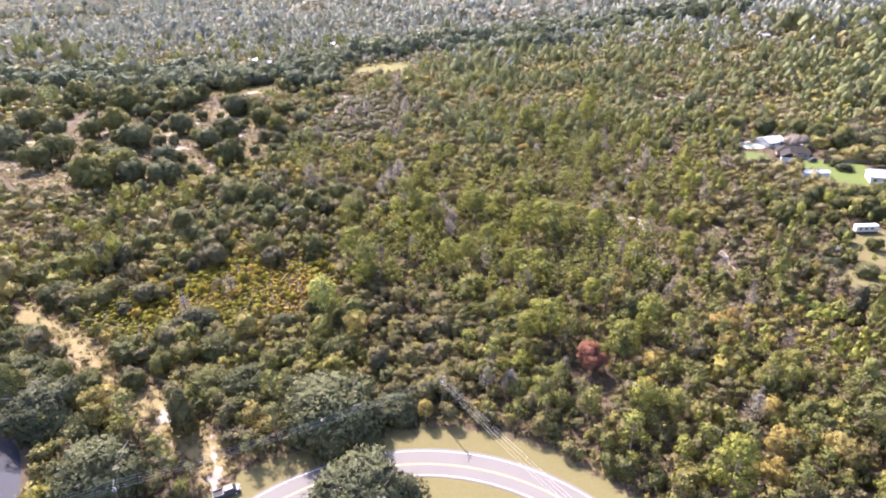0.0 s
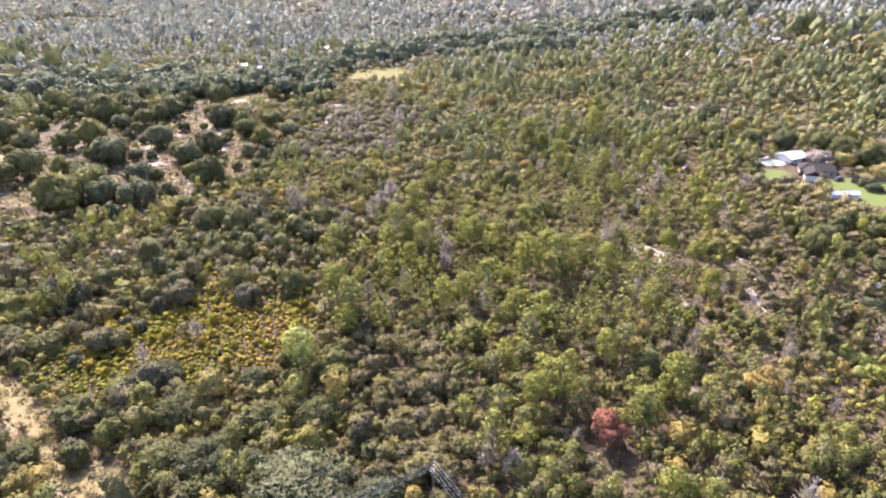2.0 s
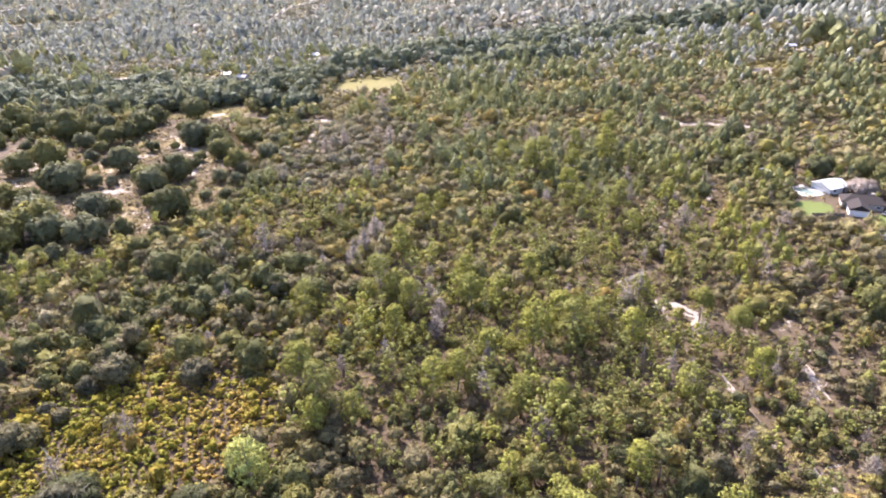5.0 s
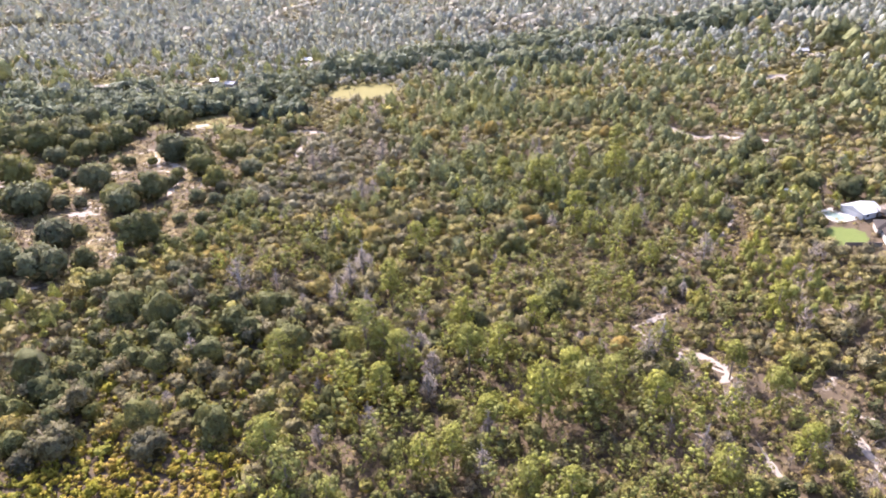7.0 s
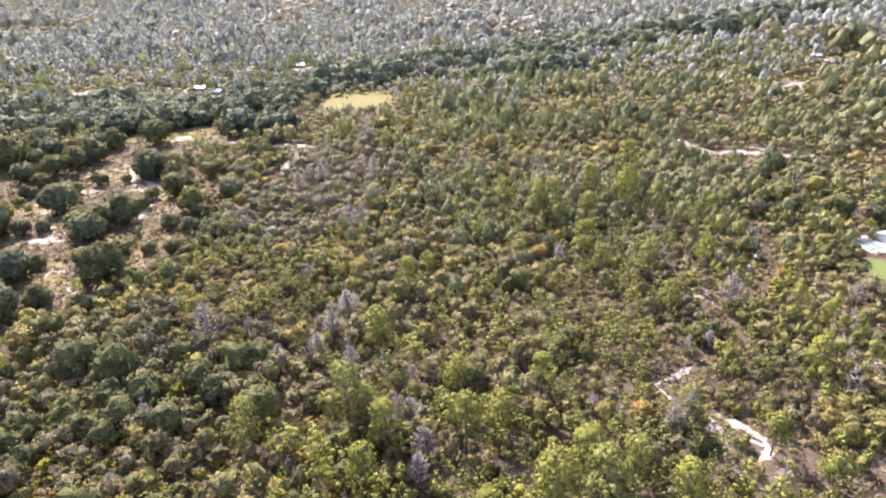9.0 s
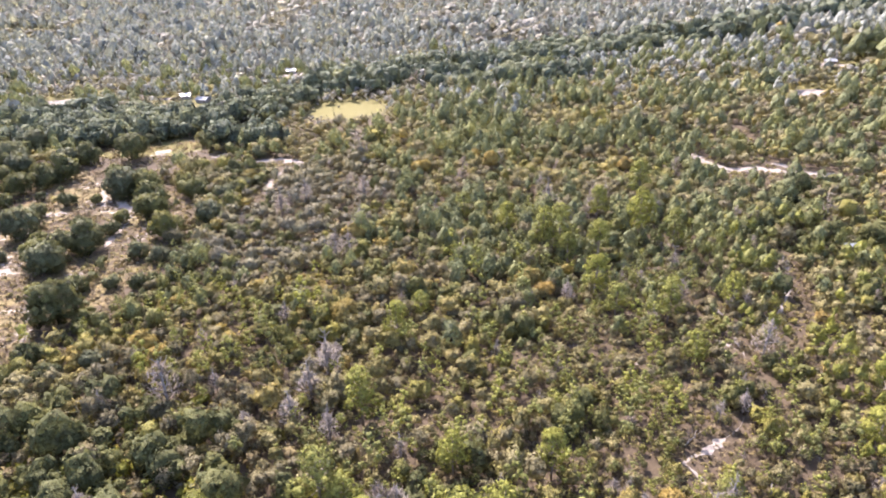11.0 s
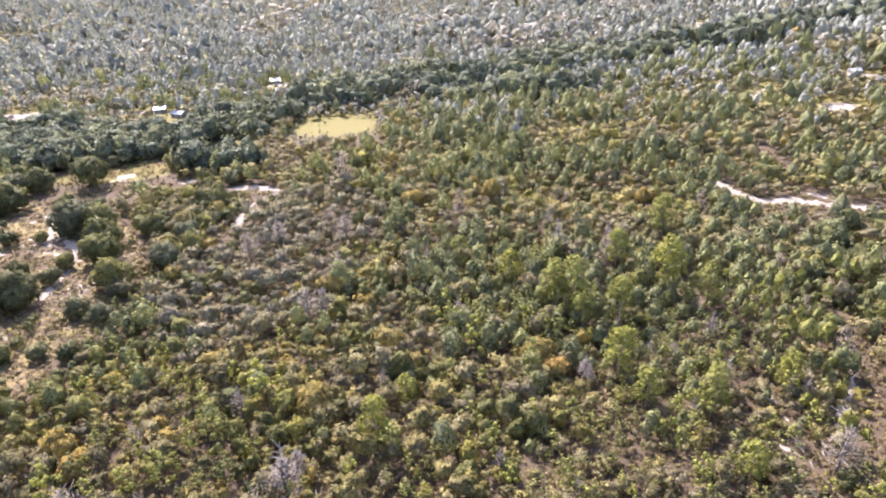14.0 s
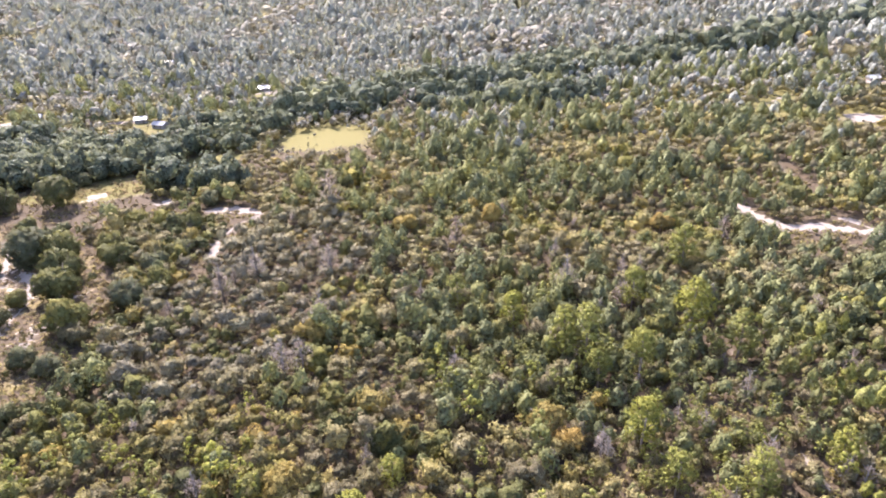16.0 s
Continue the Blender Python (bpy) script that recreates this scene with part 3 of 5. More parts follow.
def limb_mesh():
    v, f = [], []
    tube(v, f, [(0.1, 0, 1.4), (1.7, 0.2, 2.9), (3.0, -0.1, 3.9), (4.0, 0.2, 4.4)], [0.26, 0.19, 0.13, 0.05])
    tube(v, f, [(1.7, 0.2, 2.9), (2.2, 1.2, 3.8), (2.5, 1.9, 4.4)], [0.13, 0.09, 0.04], 5)
    me = bpy.data.meshes.new("limb")
    me.from_pydata([tuple(p) for p in v], [], f)
    me.materials.append(BARK)
    return me


LIMB = limb_mesh()
LEAVES = {"oak": OAK, "live": LIVE, "round": GREEN, "shrub": SHRUB, "pine": PINE, "dead": GREY, "column": GREEN}
STOCK = {}


def stock(kind, leaf, variant, n, size, tone):
    """The shared meshes of one variant of a tree."""
    key = (kind, leaf.name, variant, n, round(tone, 2))
    if key not in STOCK:
        rng = np.random.default_rng(100 + variant * 7 + len(kind))
        wood = DEADWOOD if kind == "dead" else BARK
        STOCK[key] = (trunk_mesh(rng, "trunk", kind, wood), leaves_mesh("crown", *crown_blades(rng, kind, n, size * (1.0 if kind == "dead" else 1.6)), tone, leaf))
    return STOCK[key]


PLANTED = []          # places of trees that stand as things of their own, and of cleared ground: x, y, radius


def tree(name, kind, x, y, size, label, category="tree", group="", leaf=None, variant=0, n=260, spray=0.5, tone=0.5, part_name="crown"):
    wood, green = stock(kind, leaf or LEAVES[kind], variant, n, spray, tone)
    root = empty(name, x, y, float(height_at(x, y)), float(RNG.uniform(0, 360)), size)
    for part_of, me in (("trunk", wood), (part_name, green)):
        ob = new(part_of, me)
        ob.parent = root
    if kind == "live":
        stem = root.children[0]
        for i in range(5):
            ob = new("limb", LIMB)
            ob.parent = stem
            ob.matrix_basis = pose(0, 0, 0.2 * (i % 3), 0, 0, 72 * i + 13 * (variant % 5))
    reach = {"oak": 2.1, "live": 6, "round": 3.2, "shrub": 1.3, "pine": 1.3, "dead": 1.0, "column": 1}[kind] * size
    PLANTED.append((x, y, reach))
    return tagged(root, label, category, group)


# ======== ground, road, pond ========
SAND = plain("bare_sand", (0.175, 0.15, 0.131), 0.95, 0.4, 0.6, bump=0.05)
TAN = plain("trodden_tan_earth", (0.165, 0.122, 0.092), 0.95, 0.4, 0.9, bump=0.05)


def ground():
    step = 2.7
    out = [20 * 1.22 ** i for i in range(1, 25)]
    xs = np.concatenate([[-252 - o for o in reversed(out)], np.arange(-252, 232, step), [232 + o for o in out]])
    ys = np.concatenate([[64 - o for o in reversed(out)], np.arange(64, 482, step), [482 + o for o in out]])
    gx, gy = np.meshgrid(xs, ys)
    x, y = gx.ravel(), gy.ravel()
    verts = np.stack([x, y, height_at(x, y)], 1)
    w = len(xs)
    i = (np.arange(len(ys) - 1)[:, None] * w + np.arange(w - 1)[None]).ravel()
    ob = shown("ground", verts.tolist(), np.stack([i, i + 1, i + w + 1, i + w], 1).tolist(), ground_material(), smooth=True)
    for name, values in (("sand", 0.8 * sand_at(x, y, 0.6) * (y < 500)), ("straw", straw_at(x, y)), ("field", np.maximum(meadow_at(x, y), 0.8 * np.clip((y - 480) / 60, 0, 1))), ("turf", turf_at(x, y)), ("lawn", lawn_at(x, y))):
        ob.data.attributes.new(name, "FLOAT", "POINT").data.foreach_set("value", values.astype(np.float32))
    tagged(ob, "sandy scrub ground with leaf litter, dry grass and bare white tracks", "ground", kind="structure")


def ring_strip(name, r0, r1, z, mat, thick=0.0, steps=100):
    """A strip along the bend of the road and its two straight arms."""
    course = [(0.0, -d) for d in (420, 260, 140, 60, 20)] + [(math.pi * i / steps, 0.0) for i in range(steps + 1)] + [(math.pi, -d) for d in (20, 60, 140, 260, 420)]
    v, f = [], []
    for a, back in course:
        c, s = math.cos(a), math.sin(a)
        at = lambda r, h: (BEND[0] + c * r, BEND[1] + s * r + back, h)
        v += [at(r0, z), at(r1, z)]
        if thick:
            v += [at(r0 - .1, z - thick), at(r1 + .1, z - thick)]
    k = 4 if thick else 2
    for i in range(len(course) - 1):
        p, q = i * k, (i + 1) * k
        f.append((p, p + 1, q + 1, q))
        if thick:
            f += [(p + 2, p, q, q + 2), (p + 1, p + 3, q + 3, q + 1)]
    return shown(name, v, f, mat)


def road():
    ob = tagged(ring_strip("road", ROAD_IN, ROAD_OUT, 0.06, road_material(), thick=0.12), "worn grey two-lane asphalt road bending through scrub", "road", kind="structure")
    for name, r0, r1, mat, label in (("edge_line", 43.57, 43.73, LINE_WHITE, "white edge line"), ("edge_line", 50.27, 50.43, LINE_WHITE, "white edge line"),
                                     ("centre_line", 46.45, 46.57, LINE_YELLOW, "yellow centre line"), ("centre_line", 46.7, 46.82, LINE_YELLOW, "yellow centre line")):
        line = ring_strip(name, r0, r1, 0.065, mat)
        line.parent = ob
        line["label"] = label


def pond():
    v = [(0, 0, 0)]
    cx, cy, rx, ry, turn = POND
    m = pose(cx, cy, -0.75, 0, 0, turn)
    for i in range(64):
        a = 2 * math.pi * i / 64
        v.append((math.cos(a) * rx * 1.02, math.sin(a) * ry * 1.02, 0))
    ob = shown("water", [m @ Vector(p) for p in v], [(0, i + 1, (i + 1) % 64 + 1) for i in range(64)], water_material())
    tagged(ob, "dark still pond water between overhanging trees", "water", kind="structure")


def sand_track(line, half, seed):
    """A worn ribbon of bare sand with a ragged edge."""
    rng = np.random.default_rng(seed)
    pts = []
    for (ax, ay), (bx, by) in zip(line[:-1], line[1:]):
        k = max(2, int(math.hypot(bx - ax, by - ay) / 0.9))
        pts += [(ax + (bx - ax) * i / k, ay + (by - ay) * i / k) for i in range(k)]
    pts = np.array(pts + [line[-1]], float)
    for _ in range(6):
        pts[1:-1] = (pts[:-2] + 2 * pts[1:-1] + pts[2:]) / 4
    way = np.gradient(pts, axis=0)
    way /= np.linalg.norm(way, axis=1)[:, None] + 1e-9
    side = np.stack([-way[:, 1], way[:, 0]], 1)
    n = len(pts)
    taper = np.minimum(1, np.minimum(np.arange(n), np.arange(n)[::-1]) / 5 + 0.1)
    broken = 0.9 if seed == 50 or half > 2.5 else np.clip((soft_noise(pts[:, 0], pts[:, 1], 5.0, seed) - 0.4) * 4, 0.04, 1)
    rough = lambda s: taper * broken * half * (0.45 + 1.1 * soft_noise(pts[:, 0], pts[:, 1], 2.2, s) + rng.uniform(-.4, .4, n))
    v, f = [], []
    for off in (-rough(seed + 1), np.zeros(n), rough(seed + 2)):
        p = pts + side * off[:, None]
        v += np.column_stack([p, height_at(p[:, 0], p[:, 1]) + 0.05]).tolist()
    for i in range(n - 1):
        f += [(i, i + 1, n + i + 1, n + i), (n + i, n + i + 1, 2 * n + i + 1, 2 * n + i)]
    ob = shown("sand_track", v, f, TAN if seed == 50 else SAND, smooth=True)
    tagged(ob, "pale bare sand track worn through the scrub", "sand track", kind="structure")


def sand_patch(x, y, r, seed):
    """A bare yard of pale sand with an uneven edge."""
    v = [(x, y, float(height_at(x, y)) + 0.12)]
    for i in range(40):
        a = 2 * math.pi * i / 40
        d = r * (0.55 + 0.9 * float(soft_noise(3 * math.cos(a) + 9, 3 * math.sin(a) + 9, 1.0, seed)))
        px, py = x + 1.5 * d * math.cos(a), y + d * math.sin(a)
        v.append((px, py, float(height_at(px, py)) + 0.1))
    ob = shown("sand_patch", v, [(0, i + 1, (i + 1) % 40 + 1) for i in range(40)], SAND, smooth=True)
    tagged(ob, "pale bare sand yard among trees", "sand patch", kind="structure")


ground()
for i, (w, line) in enumerate(TRACKS):
    sand_track(line, w * (0.85 if w < 1.7 and line[0][0] > 50 else 1.1), 50 + 3 * i)
for i, (sx, sy, sr) in enumerate(SPOTS):
    if sy > 500:
        sand_patch(sx, sy, sr, 7 + i)
road()
pond()


# ======== buildings ========
def house(name, x, y, turn, w, d, h, rise, roof_mat, wall_mat, label, hip=False, openings=True, chimney=False):
    root = empty(name, x, y, float(height_at(x, y)) - 0.05, turn)
    block("wall", wall_mat, root, -w / 2, -d / 2, 0, w / 2, d / 2, h, 0.02)
    o, t, inset = 0.5, 0.16, (d / 2 + 0.5) * 0.9 if hip else 0.0
    v, f = [], []
    for dz in (0.0, t):
        v += [(-w / 2 - o, -d / 2 - o, h + dz - .02), (w / 2 + o, -d / 2 - o, h + dz - .02), (w / 2 + o, d / 2 + o, h + dz - .02), (-w / 2 - o, d / 2 + o, h + dz - .02),
              (-w / 2 - o + inset, 0, h + rise + dz), (w / 2 + o - inset, 0, h + rise + dz)]
    f += [(6, 7, 11, 10), (8, 9, 10, 11), (7, 8, 11), (9, 6, 10), (0, 3, 2, 1), (0, 1, 7, 6), (1, 2, 8, 7), (2, 3, 9, 8), (3, 0, 6, 9)]
    roof = shown("roof", v, f, roof_mat, root)
    rv, rf = [], []
    tube(rv, rf, [(-w / 2 - o + inset, 0, h + rise + t), (w / 2 + o - inset, 0, h + rise + t)], [0.12, 0.12], 6)
    shown("ridge", rv, rf, roof_mat, roof)
    if openings:
        k = max(2, int(w / 3.5))
        for side in (-1, 1):
            for i in range(k):
                cx = -w / 2 + w * (i + 0.5) / k
                if side == -1 and i == k // 2:
                    dr = block("door", FENCE, root, cx - .5, side * d / 2 - .06, 0, cx + .5, side * d / 2 + .06, 2.05, 0.01, "dark entrance door")
                    continue
                win = block("window", WHITE, root, cx - .75, side * d / 2 - .05, 0.95, cx + .75, side * d / 2 + .05, 2.15, 0.01, "white-framed window")
                block("pane", GLASS, win, cx - .66, side * d / 2 - .07, 1.04, cx + .66, side * d / 2 + .07, 2.06, 0.0)
    if chimney:
        block("chimney", WALL, root, w * .2, .4, h, w * .2 + .9, 1.3, h + rise + .7, 0.03)
    return tagged(root, label, "house" if name == "house" else name.replace("_", " "))


def vehicle(name, x, y, turn, paint, label, pickup=False):
    root = empty(name, x, y, float(height_at(x, y)), turn)
    L = 5.4 if pickup else 4.6
    body = block("body", paint, root, -L / 2, -.92, .42, L / 2, .92, 1.05, 0.12)
    c0, c1 = (-0.4, 1.5) if pickup else (-1.6, 1.2)
    bm = bmesh.new()
    low = [bm.verts.new(p) for p in ((c0 - .2, -.84, 1.0), (c1 + .5, -.84, 1.0), (c1 + .5, .84, 1.0), (c0 - .2, .84, 1.0))]
    top = [bm.verts.new(p) for p in ((c0, -.7, 1.72), (c1 - .2, -.7, 1.72), (c1 - .2, .7, 1.72), (c0, .7, 1.72))]
    bm.faces.new(top)
    for i in range(4):
        bm.faces.new((low[i], low[(i + 1) % 4], top[(i + 1) % 4], top[i]))
    me = bpy.data.meshes.new("windows")
    bm.to_mesh(me)
    bm.free()
    me.materials.append(GLASS)
    glass = new("windows", me)
    glass.parent = root
    glass["label"] = "dark glazed cabin"
    block("cabin_roof", paint, root, c0, -.72, 1.7, c1 - .15, .72, 1.78, 0.03)
    if pickup:
        block("bed_floor", BLACK, root, -L / 2 + .15, -.78, 1.02, -.75, .78, 1.07, 0.0)
        for side in (-1, 1):
            block("bed_side", paint, root, -L / 2, side * .85 - .07, 1.0, -.65, side * .85 + .07, 1.32, 0.02)
        block("tailgate", paint, root, -L / 2, -.85, 1.0, -L / 2 + .1, .85, 1.32, 0.02)
    for wx in (-L / 2 + .95, L / 2 - .95):
        for side in (-1, 1):
            wv, wf = [], []
            tube(wv, wf, [(wx, side * .72, .36), (wx, side * .95, .36)], [.36, .36], 14)
            wheel = shown("wheel", wv, wf, BLACK, root)
            hv, hf = [], []
            tube(hv, hf, [(wx, side * .94, .36), (wx, side * .965, .36)], [.21, .19], 10)
            shown("rim", hv, hf, SILVER, wheel)
    for side in (-.65, .65):
        block("headlight", WHITE, root, L / 2 - .05, side - .18, .72, L / 2 + .03, side + .18, .9, 0.01)
    return tagged(root, label, "pickup truck" if pickup else "car")


def swimming_pool(x, y, turn):
    root = empty("swimming_pool", x, y, float(height_at(x, y)), turn)
    for q in ((-6, -5, 6, -2.6), (-6, 2.4, 6, 5), (-6, -2.6, -4.2, 2.4), (4.2, -2.6, 6, 2.4)):
        block("deck", CONCRETE, root, q[0], q[1], -.1, q[2], q[3], .18, 0.02, "pale concrete pool deck")
    block("pool_basin", CONCRETE, root, -4.2, -2.6, -.1, 4.2, 2.4, .06, 0.0)
    v = [(-4.15, -2.55, .1), (4.15, -2.55, .1), (4.15, 2.35, .1), (-4.15, 2.35, .1)]
    shown("pool_water", v, [(0, 1, 2, 3)], pool_material(), root, "blue-green pool water")
    tagged(root, "rectangular swimming pool in a pale concrete deck", "swimming pool")


def trailer(x, y, turn):
    root = empty("travel_trailer", x, y, float(height_at(x, y)), turn)
    block("body", WHITE, root, -4, -1.2, .55, 4, 1.2, 3.0, 0.25)
    for cx in (-2.6, -.6, 1.4):
        w = block("window", BLACK, root, cx - .5, -1.23, 1.6, cx + .5, -1.15, 2.3, 0.02)
        block("pane", GLASS, w, cx - .44, -1.25, 1.66, cx + .44, -1.2, 2.24, 0.0)
    block("door", SILVER, root, 2.5, -1.23, .7, 3.2, -1.16, 2.6, 0.02)
    block("stripe", SILVER, root, -3.7, -1.215, 1.05, 2.3, -1.16, 1.3, 0.0, "grey side stripe")
    for cx in (-.5, .4):
        for side in (-1, 1):
            wv, wf = [], []
            tube(wv, wf, [(cx, side * .9, .36), (cx, side * 1.15, .36)], [.36, .36], 12)
            shown("wheel", wv, wf, BLACK, root)
    block("drawbar", BLACK, root, 4, -.1, .5, 5.2, .1, .62, 0.02)
    block("roof_unit", WHITE, root, -.5, -.4, 3.0, .6, .4, 3.3, 0.06)
    tagged(root, "white travel trailer parked on a dry yard", "trailer")


def fence(points, label):
    root = empty("fence", *points[0])
    ox, oy = points[0]
    for (ax, ay), (bx, by) in zip(points[:-1], points[1:]):
        k = int(math.hypot(bx - ax, by - ay) / 2.4)
        turn = math.atan2(by - ay, bx - ax)
        for i in range(k):
            px, py = ax + (bx - ax) * (i + .5) / k - ox, ay + (by - ay) * (i + .5) / k - oy
            panel = block("panel", FENCE, root, -1.18, -.03, .05, 1.18, .03, 1.8, 0.01)
            panel.matrix_basis = Matrix.Translation((px, py, 0)) @ Matrix.Rotation(turn, 4, "Z")
            post = block("post", FENCE, root, -1.28, -.07, -.2, -1.14, .07, 1.95, 0.01)
            post.matrix_basis = panel.matrix_basis
    tagged(root, "dark wooden board fence along a garden", "fence")


house("barn", 168, 302, 18, 10, 9.5, 2.4, 1.7, METAL_ROOF, WHITE, "wide white barn with a bright white metal roof")
house("house", 170, 284, -24, 14, 7.5, 2.6, 2.2, BROWN_ROOF, WALL, "low house with a dark brown shingle roof and pale walls", hip=True, chimney=True)
house("house", 165, 278, 66, 8, 6.5, 2.6, 1.9, BROWN_ROOF, WHITE, "small wing with a brown gabled roof and white walls")
house("shed", 164.5, 255, -4, 10.5, 4, 2.4, 0.9, METAL_ROOF, WHITE, "long white metal shed on a lawn", openings=False)
house("house", 191, 247, -20, 14, 9, 2.8, 2.2, METAL_ROOF, WHITE, "white house with a white metal roof beside a lawn")
house("shed", 131, 184, 30, 3.6, 2.6, 2.0, 0.7, GREY_ROOF, FENCE, "small grey garden shed among shrubs", openings=False)
house("shed", 149, 253, 15, 4, 3, 2.0, 0.6, METAL_ROOF, WHITE, "small white shed half hidden by shrubs", openings=False)
house("shed", 150, 322, 0, 4, 2.6, 2.2, 0.5, METAL_ROOF, FENCE, "little open shed with a pale roof", openings=False)
swimming_pool(157.5, 301, -72)
trailer(152, 199, 0)
vehicle("car", 174.5, 274.5, 20, NAVY, "dark blue car parked beside the brown-roofed house")
vehicle("pickup_truck", -45.2, 90.6, 25, NAVY, "dark pickup truck stopped on the sandy track by the road", pickup=True)
fence([(146, 275.5), (158, 274.2)], "")
fence([(178, 271.5), (200, 270), (212, 269)], "")
for hx, hy, ht, hw, hd, roof, what in [
    (-109, 670, 8, 17, 9, METAL_ROOF, "long white-roofed house"), (-167, 590, 10, 10, 7, METAL_ROOF, "white-roofed house"), (-150, 577, -20, 12, 7, GREY_ROOF, "grey-roofed house"),
    (-240, 604, 12, 8, 6, METAL_ROOF, "small white-roofed house"), (-43, 660, 0, 9, 7, METAL_ROOF, "white-roofed house"), (-28, 656, 60, 10, 7, METAL_ROOF, "white-roofed house"),
    (45, 615, 20, 8, 6, METAL_ROOF, "small white-roofed house"), (-224, 794, 15, 14, 8, METAL_ROOF, "white-roofed house"), (-238, 808, -30, 10, 8, GREY_ROOF, "grey-roofed house"),
    (-292, 1092, 5, 26, 12, METAL_ROOF, "large white-roofed house"), (-230, 1074, 20, 16, 10, METAL_ROOF, "white-roofed house"), (-555, 1250, 5, 28, 12, METAL_ROOF, "large white-roofed house"),
    (-505, 1264, 5, 22, 12, GREY_ROOF, "grey-roofed house"), (76, 824, 10, 16, 9, METAL_ROOF, "white-roofed house"), (187, 951, 5, 20, 10, METAL_ROOF, "white-roofed house"),
    (248, 899, -15, 16, 9, METAL_ROOF, "white-roofed house"), (262, 905, 30, 14, 9, GREY_ROOF, "grey-roofed house"), (324, 632, 0, 10, 7, METAL_ROOF, "white-roofed house"),
]:
    house("house", hx, hy, ht, hw * 0.7, hd * 0.8, 2.3, 1.6, roof, WALL, what + " standing among distant trees", openings=hy < 700)


# ======== poles and wires ========
def utility_pole(x, y, turn, tall=13.0):
    root = empty("utility_pole", x, y, 0, turn)
    v, f = [], []
    tube(v, f, [(0, 0, -.5), (0, 0, tall)], [.17, .11], 10)
    shown("pole", v, f, WOOD, root)
    arm = block("crossarm", WOOD, root, -1.25, -.06, tall - .55, 1.25, .06, tall - .4, 0.01)
    for cx in (-1.15, -.45, .45, 1.15):
        iv, jf = [], []
        tube(iv, jf, [(cx, 0, tall - .42), (cx, 0, tall - .3), (cx, 0, tall - .18)], [.07, .09, .04], 8)
        shown("insulator", iv, jf, WHITE, arm)
    tv, tf = [], []
    tube(tv, tf, [(.38, .1, tall - 2.2), (.38, .1, tall - 2.1), (.38, .1, tall - 1.3), (.38, .1, tall - 1.2)], [.18, .24, .24, .16], 10)
    shown("transformer", tv, tf, SILVER, root, "grey transformer can")
    tagged(root, "weathered wooden utility pole with a crossarm", "utility pole", "utility poles along the road")


POLES = [(-124, 60, 70), (-61, 82, 22), (-1, 109, -20), (29, 62, -57)]
for px, py, pt in POLES:
    utility_pole(px, py, pt + 90)
for (ax, ay, at), (bx, by, bt) in zip(POLES[:-1], POLES[1:]):
    for off in (-1.15, -.45, .45, 1.15):
        ends = []
        for ex, ey, et in ((ax, ay, at), (bx, by, bt)):
            w = radians(et + 90)
            ends.append(Vector((ex + math.cos(w) * off, ey + math.sin(w) * off, 12.83)))
        v, f = [], []
        pts = [ends[0].lerp(ends[1], i / 14) - Vector((0, 0, 1.1 * 4 * (i / 14) * (1 - i / 14))) for i in range(15)]
        tube(v, f, pts, [0.017] * 15, 4)
        tagged(shown("power_line", v, f, WIRE), "thin grey overhead power line", "power line", "overhead power lines")


# ======== trees that stand out ========
for i, (x, y, s, t) in enumerate([(-26, 109, 2.0, .35), (-71, 93, 1.75, .4), (-17, 86, 1.75, .3), (-96, 115, 1.7, .2), (-31, 118, 1.2, .3), (-12, 112, 1.0, .4)]):
    tree("live_oak", "live", x, y, s, "broad grey-green live oak with a dense rounded crown", group="live oaks by the road", variant=i % 4, n=3600, spray=0.3, tone=t)
for i, (x, y, r) in enumerate([(-48, 115, 5.5), (-114, 139, 4.6), (-121, 197, 7), (-134, 182, 7.5), (-60, 124, 4.9), (-75, 401, 6.1), (-103, 428, 6.7), (-112, 474, 9), (-150, 479, 6.6), (-128, 401, 5.5), (-26, 86, 3),
                               (-84, 108, 4.5), (-92, 127, 4.5), (-104, 131, 5), (-40, 122, 4.5), (209, 304, 8), (214, 289, 7), (181, 261, 3.6), (182, 268, 3.6), (134, 169, 4), (125, 175, 4), (200, 312, 7), (219, 300, 7)]):
    tree("oak_tree", "live", x, y, r / 6.0, "olive-green oak with a rounded, lumpy crown", group="oaks at the clearings", variant=4 + i % 4, n=1300, spray=0.5, leaf=LIVE if i % 3 else GREEN, tone=float(RNG.uniform(0.1, .75)))
for i, (x, y, r) in enumerate([(-70, 148, 5.6), (-75, 144, 4.2), (-64, 145, 3.6), (-113, 191, 6.5), (-79, 191, 5), (-98, 187, 3), (-90, 179, 2.4), (-86, 177, 2.3), (-95, 172, 2.3), (-84, 187, 3), (-58, 190, 4.2), (-139, 208, 5.2), (-96, 160, 2.4), (-93, 168, 4.4), (-89, 169, 3.5), (-80, 127, 3.2), (-87, 347, 4), (-60, 109, 2.2), (114, 143, 1.8)]):
    slim = r < 2.3
    tree("dark_oak", "column" if slim else "round", x, y, r / (1.1 if slim else 3.3), "dark green dense oak standing over low scrub", leaf=DUSK, variant=i % 3, n=900, spray=0.42, tone=(0.3, 0.6, 0.9)[i % 3], group="dark oaks")
